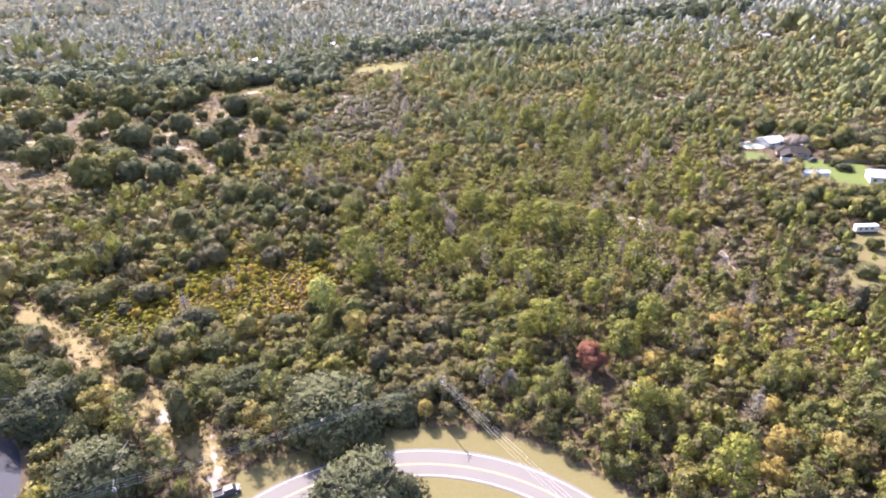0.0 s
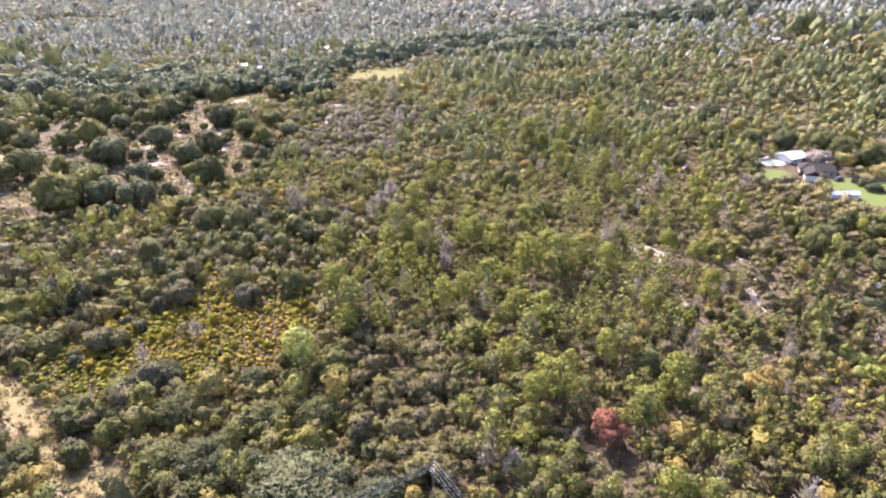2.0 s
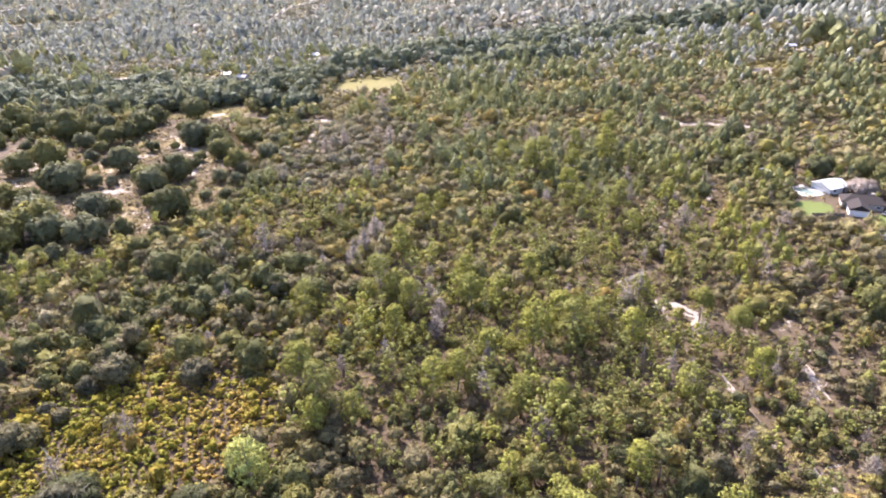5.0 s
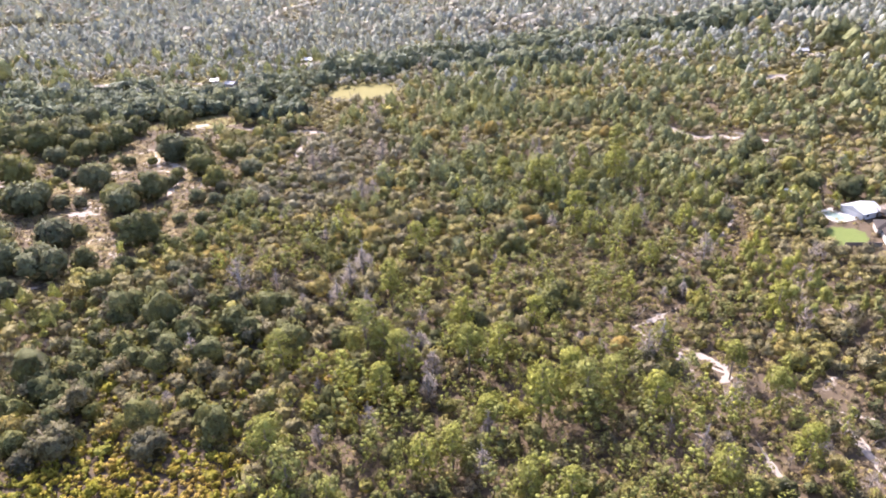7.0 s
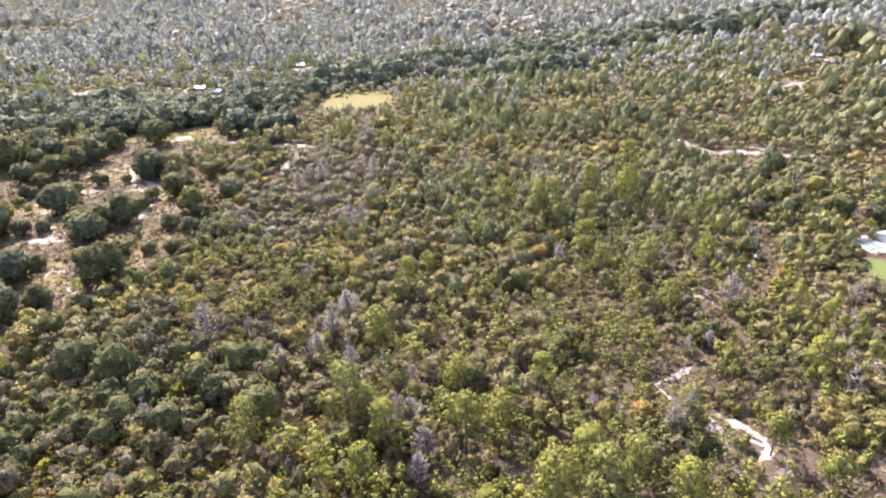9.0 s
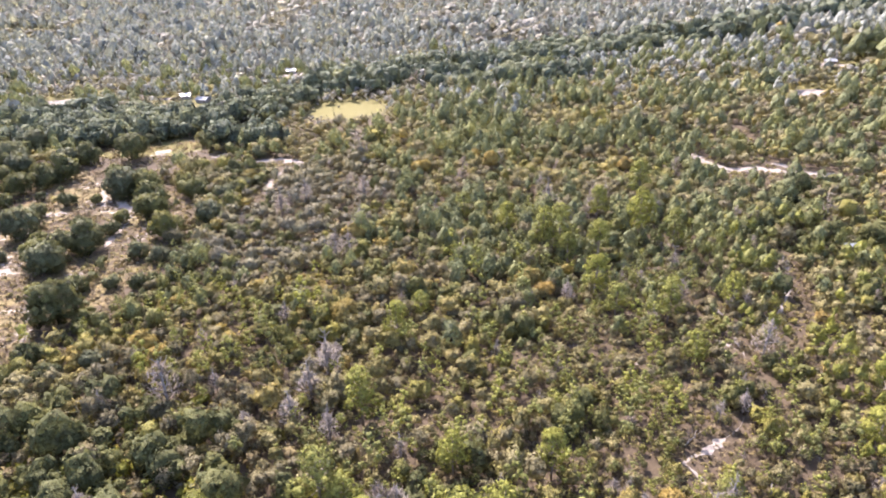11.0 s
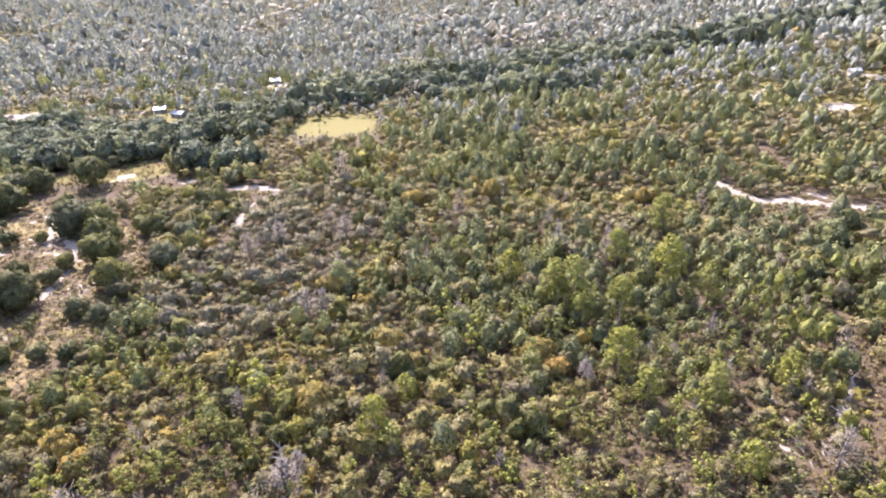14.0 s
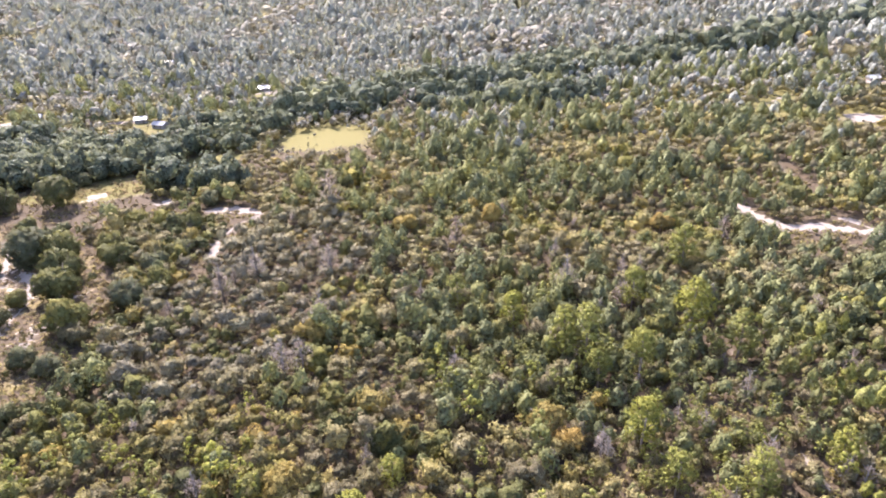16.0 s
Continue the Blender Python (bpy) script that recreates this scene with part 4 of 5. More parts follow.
for i, (x, y, r) in enumerate([(149, 227, 4), (157, 226, 4.3), (165, 225, 4.4), (174, 225, 4.8), (183, 225, 5), (143, 199, 2.4), (140, 192, 3.2), (147, 186, 2.6), (137, 206, 3.2), (145, 208, 2.6), (144, 223, 3.8), (154, 218, 4), (163, 216, 4.2), (171, 217, 4.4), (160, 211, 3.4), (197, 288, 6.5), (136, 216, 4.5), (128, 210, 4.8), (131, 222, 4.2), (190, 300, 6), (146, 292, 3), (187, 310, 6), (172, 318, 5.5), (160, 325, 5), (148, 330, 4.5)]):
    tree("yard_oak", "round", x, y, r / 3.1, "dark green oak with a full crown beside the yards", group="oaks round the yards", variant=i % 5, n=1100, spray=0.45, tone=float((0.25, 0.45, 0.15, 0.35)[i % 4]))
for i, (x, y, r) in enumerate([(-107.6, 129, 7), (-91.5, 125, 4.8), (-84, 110.5, 4.6), (-77, 147, 5.6), (-70.5, 151, 6.8), (-61.7, 139.5, 6), (-75, 141, 4.4), (-59, 123, 6), (-50, 122, 6.8), (-43.5, 121, 5.6), (-60.2, 111, 2),
                               (-78.6, 125.6, 3.2), (-80.7, 137.6, 2), (-75, 134.8, 2.2), (-121, 170, 6.5), (-108.3, 169, 5.4), (-118, 144, 6.6), (-39.7, 135, 5.6), (-97.8, 163, 2.4), (-28, 137, 5.6), (-46, 150.5, 4.6)]):
    tree("oak_tree", "live" if r > 4 else "round", x, y, r / (6.4 if r > 4 else 3.2) * (1.12 if r > 4 else 1), "dark olive oak with a dense lumpy crown at the clearing", group="oaks at the clearings", variant=8 + i % 4, n=2600 if r > 4 else 800, spray=0.3, leaf=GREEN, tone=float((0.05, 0.3, 0.12, 0.4)[i % 4]))
PINES_A = [(-34, 152, 4.2), (-24, 174, 4.4), (22, 134, 3.3), (28, 137, 3.7), (42, 150, 3.2), (45, 127, 3.5), (54, 136, 4), (53, 83, 4.5), (43, 106, 3.2), (50, 105, 2.5), (-29, 181, 4.5), (2, 179, 3.4), (16, 192, 2.8), (-13, 221, 4.8), (-8, 247, 4.2),
           (-1, 277, 3.8), (28, 194, 4.6), (38, 194, 4.6), (13, 212, 4.2), (21, 216, 3.5), (53, 193, 3.7), (52, 326, 5), (22, 172, 3.2), (30, 170, 3.1), (-24, 168, 3.2), (-16, 171, 2.8), (81, 195, 3.4), (61, 174, 3.2)]
PINES_B = [(79, 178, 3.3), (-34, 216, 3.6), (-8, 218, 4), (-8, 203, 3.3), (12, 230, 3.3), (63, 218, 2.8), (77, 208, 2.9), (100, 232, 3.4), (32, 229, 3.3), (21, 353, 3.6), (47, 330, 4.4), (71, 351, 4), (82, 336, 5), (91, 327, 4),
           (53, 318, 3.3), (5, 290, 2.6), (57, 297, 4), (60, 285, 3.2), (74, 282, 4), (36, 344, 3.5), (95, 290, 3), (93, 372, 4.6), (64, 321, 4), (74, 263, 3), (36, 201, 4), (46, 200, 3.6), (8, 182, 3.2), (-4, 212, 4)]
for i, (x, y, r) in enumerate(PINES_A + PINES_B):
    tree("pine_tree", "pine", x, y, r / 2.65, "tall sand pine with tufted bright green needles", group="sand pines in the scrub", variant=i % 8, n=1200, spray=0.31, tone=float((0.95, 0.6, 0.75, 0.85)[i % 4]), leaf=VINE if i == 0 else PINE)
for i, (x, y, r) in enumerate([(16, 189, 2.9), (1, 220, 3.6), (-18, 264, 4.5), (25, 163, 3.4), (15, 116, 3.3), (-2, 217, 3.4), (4, 211, 3.6), (-21, 255, 4), (14, 180, 2.8), (-21, 190, 2.6), (-24, 247, 3.6), (3, 205, 3), (-51, 367, 4), (-43, 378, 4), (-17, 271, 2.6),
                               (-69, 252, 2.9), (-34, 245, 2.8), (49, 298, 2.4), (-24, 208, 1.9), (-60, 206, 1.9), (79, 246, 2.2), (-58, 255, 2.2), (10, 119, 2.8), (-15, 243, 3), (88, 150, 2.6), (55, 160, 2.4)]):
    tree("dead_tree", "dead", x, y, r / 2.8, "leafless grey dead tree with fine bare twigs", group="dead trees in the scrub", variant=i % 5, n=420, spray=0.95, tone=float((0.4, 0.7, 0.9)[i % 3]), part_name="bare_crown")
for i, (x, y, r) in enumerate([(14, 127, 2.8), (52, 124, 4.2), (76, 138, 5.5), (69, 96, 4.7), (-5, 110, 3.2), (-69, 278, 4.9), (53, 219, 3.7), (93, 215, 3.7), (38, 306, 5), (36, 411, 6.5), (97, 403, 5.1), (-17, 290, 5.1), (-20, 343, 4.7), (5, 411, 5.5), (-64, 272, 4), (72, 104, 4), (80, 92, 5), (64, 88, 4), (43, 300, 4)]):
    tree("golden_oak", "oak", x, y, r / 2.3, "scrub oak turned golden yellow in autumn", leaf=GOLD, variant=i % 5, n=600, spray=0.34, tone=float((0.2, 0.5, 0.85, 0.35)[i % 4]), group="golden scrub oaks")
for x, y, r in ((197, 277, 7.0), (209, 276, 6.5)):
    tree("oak_tree", "live", x, y, r / 6.0, "tall pale green oak with a domed crown behind the yards", group="oaks round the yards", leaf=HAZED_OLIVE, variant=13, n=1500, spray=0.45, tone=0.75)
tree("bare_oak", "live", 178, 296, 1.15, "broad leafless grey oak beside the houses", leaf=GREY, variant=3, n=1500, spray=0.4, tone=0.6, part_name="bare_crown")
tree("red_maple", "oak", 35.5, 125.5, 2.3, "small tree with dull red autumn leaves", leaf=RUST, variant=9, n=700, spray=0.34, tone=0.4)
# No trees here: keeps the camera's view of the maple free of scrub.
PLANTED += [(37, 117, 6.5), (36.5, 122, 6)]
for i, (x, y, r) in enumerate([(-207, 416, 7), (-232, 437, 5), (-193, 432, 4.6), (-200, 437, 4.5), (-250, 443, 6.5), (-149, 359, 5), (-191, 368, 6), (-201, 357, 5), (-164, 332, 6), (-171, 334, 5), (-104, 297, 5.4), (-124, 328, 4.6), (-118, 343, 5), (-128, 334, 4.5),
                               (-127, 274, 5.2), (-150, 284, 6), (-158, 271, 6.5), (-127, 398, 5.5), (-167, 423, 5), (-105, 373, 4.6), (-187, 397, 4), (-103, 264, 3.2), (-92, 353, 4.4), (-154, 336, 2.6), (-117, 281, 3.2), (-116, 369, 2.4), (-143, 279, 5), (-178, 405, 4.5), (-110, 385, 4.6), (-136, 299, 4.6), (-132, 307, 2.2), (-101, 276, 2.6)]):
    tree("orchard_tree", "round", x, y, r / 2.25, "dark green rounded tree standing free on sandy ground", group="trees of the old orchard", variant=i % 6, n=1000, spray=0.5, tone=float(RNG.uniform(.1, .55)), leaf=(GREEN, GREEN, LIVE)[i % 3])

MORE_A = [(-84, 417, 4.9), (-80, 388, 4.5), (-103, 406, 4.2), (-76, 332, 3.7), (-87, 333, 3.3), (-84, 301, 2.5), (-94, 294, 2.9), (-82, 273, 3.1), (-91, 267, 3.4), (-216, 432, 8), (-205, 447, 7), (-194, 420, 4.9),
          (-171, 414, 6), (-175, 441, 6), (-177, 423, 5), (-128, 413, 4.4), (-147, 338, 2.7), (-118, 400, 6.2), (-74, 374, 4.7), (-80, 366, 5.2), (-115, 358, 3.3), (-95, 394, 4.7), (-96, 337, 3.5)]
MORE_B = [(-146, 450, 7.8), (-166, 446, 6.1), (-79, 447, 3.8), (-137, 392, 2.5), (-203, 302, 7.6), (-235, 333, 8.5), (-197, 315, 8.1), (-182, 318, 5.5), (-159, 298, 7.0), (-173, 317, 4.8), (-167, 282, 6.9), (-227, 364, 6.0),
          (-245, 373, 8.3), (-251, 428, 6.4), (-209, 473, 6.7), (-169, 346, 6.0), (-296, 442, 8.8), (-241, 459, 6.7), (-196, 379, 5.8), (-241, 404, 4.4)]
for i, (x, y, r) in enumerate(MORE_A + MORE_B):
    tree("orchard_tree", "round", x, y, r / 3.0, "dark green rounded tree standing free on sandy ground", group="trees of the old orchard", variant=i % 6, n=900, spray=0.42, tone=float((0.1, 0.3, 0.5, 0.2)[i % 4]), leaf=(GREEN, LIVE, GREEN)[i % 3])

for i in range(9):
    tree("vine_bush", "shrub", 104 + 3.1 * (i % 4) + float(RNG.uniform(-1, 1)), 145 + 4.2 * (i // 4) + float(RNG.uniform(-1, 1)), float(RNG.uniform(1.5, 2.3)), "bush grown over with bright green vines", "bush", "vine-covered bushes", VINE, i % 4, 240, 0.3, (0.3, 0.7)[i % 2])


def fallen_log(x, y, turn, long, tilt):
    v, f = [], []
    r = 0.055 * long ** 0.6
    tube(v, f, [(-long / 2, 0, 0.2), (-long * .1, .12, 0.3), (long * .25, -.1, 0.55), (long / 2, .15, 0.9 + tilt)], [r * 1.3, r, r * .7, r * .25])
    for k in range(4):
        t = -.1 + .14 * k
        tube(v, f, [(long * t, 0, .4), (long * (t + .12), (-1) ** k * .12 * long, 1.0 + .15 * k), (long * (t + .2), (-1) ** k * .2 * long, 1.5 + tilt)], [r * .45, r * .3, r * .1], 4)
    ob = shown("fallen_log", v, f, DEADWOOD, smooth=True)
    ob.matrix_basis = pose(x, y, float(height_at(x, y)), 0, 0, turn)
    tagged(ob, "bleached fallen tree with bare branches lying in scrub", "fallen log", "fallen logs")


for lx, ly, lt in [(14, 131, 12), (20, 134, 40), (-14, 205, 120), (-10, 208, 60), (-19, 236, 75), (-24, 240, 110), (-44, 222, 150), (-36, 262, 60), (-58, 258, 70), (52, 178, 20), (62, 189, 130), (70, 200, 140), (95, 178, 40),
                   (100, 186, 20), (88, 196, 150), (76, 226, 60), (64, 238, 40), (83, 262, 70), (98, 262, 110), (70, 268, 20), (54, 262, 60), (104, 282, 130), (92, 120, 30), (105, 126, 150), (33, 148, 80), (-26, 262, 20), (-12, 262, 100), (45, 272, 35)]:
    fallen_log(lx, ly, lt, float(RNG.uniform(4.5, 7.5)), float(RNG.uniform(0, .9)))

grid = [(gx + float(RNG.uniform(-4, 4)), gy + float(RNG.uniform(-5, 5))) for gy in range(258, 452, 12) for gx in range(-262, -60, 11)]
for i, (gx, gy) in enumerate(grid):
    inside = float(orchard_at(gx, gy)) > 0.3 or float(oval(gx, gy, -88, 365, 26, 80, -8)) < 1
    crowded = any(math.hypot(gx - tx, gy - ty) < tr + 4 for tx, ty, tr in PLANTED)
    if not inside or crowded or float(sand_at(gx, gy)) > 0.5 or RNG.random() < 0.35 or max(float(sand_at(gx, gy + q)) for q in (5, 10)) > 0.5 or gy < 0.9 * -gx + 115:
        continue
    tree("orchard_tree", "round", gx, gy, float(RNG.uniform(0.6, 1.25)), "grey-green bushy tree on sandy, grassy ground", group="trees of the old orchard", variant=i % 6, n=700, spray=0.58, tone=float((0.1, 0.35, 0.6)[i % 3]), leaf=(LIVE, GREEN, LIVE, GREEN)[i % 4])

# ======== the scrub ========
LEVELS = 7                                     # finer leaves where the flight passes near
SPACING = [2.7, 2.95, 3.4, 4.1, 5.0, 6.0, 7.0]
GROWTH = [1.0, 1.07, 1.22, 1.48, 1.95, 2.4, 2.8]
COUNT = [125, 78, 48, 31, 21, 13, 9]
SIZE = [0.55, 0.63, 0.7, 0.76, 0.82, 0.95, 1.3]


def slant(x, y):
    ahead = np.maximum(np.maximum(85.0, np.abs(x) / 0.71), y - 200)
    return np.sqrt(1e4 + x * x + ahead ** 2)


def level_at(x, y):
    return np.clip(np.floor(np.log(slant(x, y) / 131) / math.log(1.45)), 0, LEVELS - 1).astype(int)


def candidates():
    """Places for plants: a loose grid for each distance, thinned by the open ground."""
    found = []
    for k in range(LEVELS):
        s = SPACING[k]
        xs, ys = np.meshgrid(np.arange(-1150, 1150, s), np.arange(56, 1760 if k > 4 else 1420, s))
        x, y = xs.ravel() + RNG.uniform(-.48, .48, xs.size) * s, ys.ravel() + RNG.uniform(-.48, .48, xs.size) * s
        keep = (level_at(x, y) == k) & (np.abs(x - 5) < 0.74 * y + 22) & (np.abs(x - 5) < 240 + 0.74 * np.maximum(y - 100, 0))
        x, y = x[keep], y[keep]
        found.append(np.stack([x, y, np.full(len(x), k)], 1))
        if k < 3:                              # the open sand scrub holds more and smaller plants
            more = (oval(x, y, 95, 225, 52, 130, 8) < 1.2) & (RNG.random(len(x)) < 0.7)
            found.append(np.stack([x[more] + s * 0.45, y[more] + s * 0.4, np.full(more.sum(), k)], 1))
    xs, ys = np.meshgrid(np.arange(-250, 260, 5.6), np.arange(-110, 260, 5.6))
    x, y = xs.ravel() + RNG.uniform(-2.6, 2.6, xs.size), ys.ravel() + RNG.uniform(-2.6, 2.6, xs.size)
    beside = (np.abs(x - 5) >= 0.74 * y + 22) | (y < 56)
    found.append(np.stack([x[beside], y[beside], np.full(beside.sum(), 3)], 1))
    return np.vstack(found)


P = candidates()
X, Y, K = P[:, 0], P[:, 1], P[:, 2].astype(int)
U = RNG.random((len(X), 6))
open_ground = np.maximum(np.maximum(sand_at(X, Y) * 1.1, lawn_at(X, Y)), turf_at(X, Y))
straw = straw_at(X, Y)
free = (open_ground < 0.35 + 0.3 * (U[:, 0] - .5)) & (pond_at(X, Y) < 0.02) & (ring_at(X, Y) > 57)
free &= (meadow_at(X, Y) < 0.4) | (U[:, 1] < 0.24)
free &= ((straw < 0.5) & (orchard_at(X, Y) < 0.5)) | (U[:, 1] < 0.1 + 0.14 * orchard_at(X, Y))
for hx, hy in HOUSES_AT + FAR_HOUSES:
    near = 0.03 * np.maximum(hy - 200, 0)
    near = np.where(hy < 400, 8, near)
    free &= np.hypot(X - hx, (Y - hy + near) / (1 + near / 13)) > (10 if hy < 400 else 6.5)
free &= np.maximum(lawn_at(X, Y + 6), lawn_at(X, Y + 12)) < 0.4
free &= (oval(X, Y, -70, 169, 36, 23, 12) > 1.0) | (U[:, 1] < 0.45)
free &= ~((near_line(X, Y, [(140, 206), (150, 190), (160, 190)]) < 7))
for w, line in TRACKS[-2:]:
    free &= (near_line(X, Y + 16, line) > 13) & (near_line(X, Y, line) > 5)
far_field = np.clip((1 - oval(X, Y, -560, 950, 170, 85, -12)) * 6, 0, 1)
free &= U[:, 1] > 0.45 * far_field
for tx, ty, tr in PLANTED:
    m = (np.abs(X - tx) < tr) & (np.abs(Y - ty) < tr)
    free[m] &= np.hypot(X[m] - tx, Y[m] - ty) > tr * 0.72
X, Y, K, U, straw, far_field = X[free], Y[free], K[free], U[free], straw[free], far_field[free]
sandy = np.clip((1.25 - oval(X, Y, 95, 225, 50, 125, 8)) * 3, 0, 1)          # open sand scrub
low_green = np.clip((1.15 - oval(X, Y, -70, 169, 36, 23, 12)) * 4, 0, 1)     # low vines and shrubs
low_gold = np.clip((1.1 - oval(X, Y, -66, 222, 38, 42, 0)) * 3, 0, 1)
grey = np.clip((1.15 - oval(X, Y, -42, 375, 32, 58, -12)) * 4, 0, 1)         # half bare grey oaks
orchard = orchard_at(X, Y)
belt = near_line(X, Y, [(-330, 512), (-180, 506), (-125, 514), (-100, 545), (-60, 592), (-20, 618), (60, 650), (120, 695), (230, 720), (340, 800), (520, 900)]) < 8 + 36 * soft_noise(X, Y, 40, 12)
belt |= (X < -75 + 20 * (soft_noise(X, Y, 30, 25) - .5)) & (Y > 470 - 0.1 * (X + 160)) & (Y < 535) & (meadow_at(X, Y) < .3)
belt |= oval(X, Y, 70, 600, 60, 22, 8) < 0.8 + 0.4 * soft_noise(X, Y, 14, 45)
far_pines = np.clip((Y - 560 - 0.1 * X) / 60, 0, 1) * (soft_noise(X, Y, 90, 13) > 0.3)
stand = soft_noise(X, Y, 38, 14) * 0.7 + 0.3 * soft_noise(X, Y, 12, 15)
pine_share = np.clip((stand - 0.54) * 1.7, 0.02, 0.32) * (1 - low_green) * (1 - grey * .9) * (1 - orchard) * (1 - 0.55 * low_gold)
pine_share = pine_share + 0.16 * np.clip((1.2 - oval(X, Y, 62, 140, 52, 65, 0)) * 3, 0, 1) + 0.22 * np.clip((1.2 - oval(X, Y, 22, 215, 50, 62, 0)) * 3, 0, 1)
pine_share = np.maximum(pine_share, 0.75 * far_pines)
pine_share = np.where((X > -60 + 0.3 * (Y - 400)) & (Y > 290) & (Y < 660) & (grey < 0.3), np.maximum(pine_share, 0.1 + 0.62 * np.clip((soft_noise(X, Y, 48, 51) - 0.42) * 3, 0, 0.8)), pine_share)
kind = np.full(len(X), 0)                                       # 0 oak, 1 shrub, 2 pine, 3 dead, 4 dark, 5 golden
shrub_share = 0.2 + 0.75 * low_green + 0.3 * low_gold + 0.12 * sandy + 0.6 * orchard + 0.8 * (straw > .5)
kind[U[:, 2] < shrub_share] = 1
kind[(U[:, 3] < pine_share) & (straw < .5)] = 2
kind[(U[:, 3] > 1 - (0.006 + 0.018 * sandy + 0.012 * grey)) & (kind != 2)] = 3
kind[belt & (U[:, 3] > 0.1 + 0.35 * soft_noise(X, Y, 22, 44))] = 4
# With distance, pines and oaks change to the haze-pale leaf colours.
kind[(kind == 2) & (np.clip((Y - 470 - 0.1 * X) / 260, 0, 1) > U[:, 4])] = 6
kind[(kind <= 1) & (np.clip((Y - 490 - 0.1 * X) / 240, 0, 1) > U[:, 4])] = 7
# Oaks and shrubs farther off take the olive greyed for haze.
kind[(kind == 0) & (np.clip((Y - 150 - 0.1 * X) / 180, 0, 0.88) > U[:, 4])] = 9
kind[(kind == 1) & (np.clip((Y - 200 - 0.1 * X) / 160, 0, 0.75) > U[:, 4]) & (orchard < .3)] = 9
kind[(U[:, 4] > 0.965) & ((kind == 0) | (kind == 9))] = 5
kind[far_field > 0.5] = 1
in_sight = (X > 45) & (Y < 250) & (np.maximum(sand_at(X, Y + 2.5), sand_at(X, Y + 5)) > 0.5) | (Y > 380) & (X > 60) & (np.maximum(sand_at(X, Y + 18), sand_at(X, Y + 25)) > 0.6) | (Y > 240) & (np.maximum(np.maximum(sand_at(X, Y + 6), sand_at(X, Y + 12)), np.maximum(straw_at(X, Y + 10), straw_at(X, Y + 20)) * (Y > 420)) > 0.4)
kind[in_sight] = 1
yards = [(hx, hy, 7) for hx, hy in FAR_HOUSES] + [(sx, sy, sr + 2) for sx, sy, sr in SPOTS if sy > 500] + [(mx, my, rx) for mx, my, rx, ry, turn in MEADOWS]
yards += [(p[0] + (q[0] - p[0]) * k / 8, p[1] + (q[1] - p[1]) * k / 8, w + 4) for w, line in TRACKS for p, q in zip(line[:-1], line[1:]) for k in range(9) if p[1] > 500]
for hx, hy, r in yards:                         # low plants on the camera's sight line to the far houses and fields
    d = math.hypot(hx - 8, hy - 110)
    ux, uy = (hx - 8) / d, (hy - 110) / d
    along, aside = (hx - X) * ux + (hy - Y) * uy, np.abs((hx - X) * uy - (hy - Y) * ux)
    in_sight |= (along > -0.5 * r) & (along < r + 0.035 * d) & (aside < r)
kind[in_sight] = 1
clump = ((soft_noise(X, Y, 14, 31) > 0.57) | (soft_noise(X, Y, 46, 37) > 0.66)) & (U[:, 1] < 0.7) & ((kind == 0) | (kind == 9)) & (Y < 480) & (low_green < 0.4)
kind[clump] = 8
kind[(kind == 2) & (Y > 270 + 80 * U[:, 1])] = 13
# Shrubs beyond the scrub get the leaf colour muted for haze.
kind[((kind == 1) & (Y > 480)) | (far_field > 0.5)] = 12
small_round = ~in_sight & (((orchard > 0.5) & (U[:, 4] < 0.3)) | ((oval(X, Y, -86, 365, 26, 80, -8) < 1) & (U[:, 4] < 0.4)))
kind[small_round] = 8
warm = (oval(X, Y, -45, 292, 52, 42, 0) < 0.7 + 0.6 * soft_noise(X, Y, 16, 61)) & (grey < 0.4)      # oaks turning gold
kind[warm & (kind == 9) & (U[:, 3] < 0.85)] = 0
kind[warm & (kind == 0) & (U[:, 1] > 0.9)] = 5
kind[(grey > 0.4) & ((kind == 0) | (kind == 9) | (kind == 8)) & (U[:, 3] < 0.58)] = 10
kind[(low_green > 0.4) & (kind == 1)] = 11
kind[(low_gold > 0.4) & ((kind == 0) | (kind == 1) | (kind == 9)) & (U[:, 4] > 0.72)] = 11
kind[(low_gold > 0.4) & (low_green < 0.4) & (kind != 2) & (U[:, 1] < 0.16)] = 8
tone = -0.16 + 0.46 * soft_noise(X, Y, 26, 17) + 0.42 * soft_noise(X, Y, 11, 33) + 0.75 * (U[:, 5] - .5) + 0.02 * sandy
tone = tone - 0.2 * orchard + 0.2 * low_green + 0.12 * low_gold
tone = np.where((kind == 0) | (kind == 9), tone * (1 - 0.8 * grey), tone)
tone = np.where((kind == 0) | (kind == 9), 0.36 + 0.78 * (tone - 0.4), tone)
tone = np.where(kind != 2, tone - 0.34 * low_gold, tone)
tone = np.where(kind == 2, tone + 0.18, tone)
# Far woods keep to narrower tones, as through haze.
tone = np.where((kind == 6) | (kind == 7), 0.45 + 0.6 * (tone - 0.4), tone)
tone = np.clip(tone - 0.3 * far_field, 0.03, 0.97)
grow = np.array(GROWTH)[K] * np.exp(np.clip(RNG.normal(size=len(X)), -1.8, 2.0) * np.where(K > 3, 0.46, 0.36) - 0.1) * (0.8 + 0.4 * soft_noise(X, Y, 20, 18))
grow = grow * (1 - 0.2 * sandy) * np.where((kind == 2) | (kind == 6) | (kind == 13), (0.85 + 0.15 * (Y > 420)) / np.array([1.25, 1.25, 1.3, 1.36, 1.42, 1.5, 1.6])[K], 1.0) * np.where(kind == 4, 0.9 + 1.1 * U[:, 2] ** 2, 1)
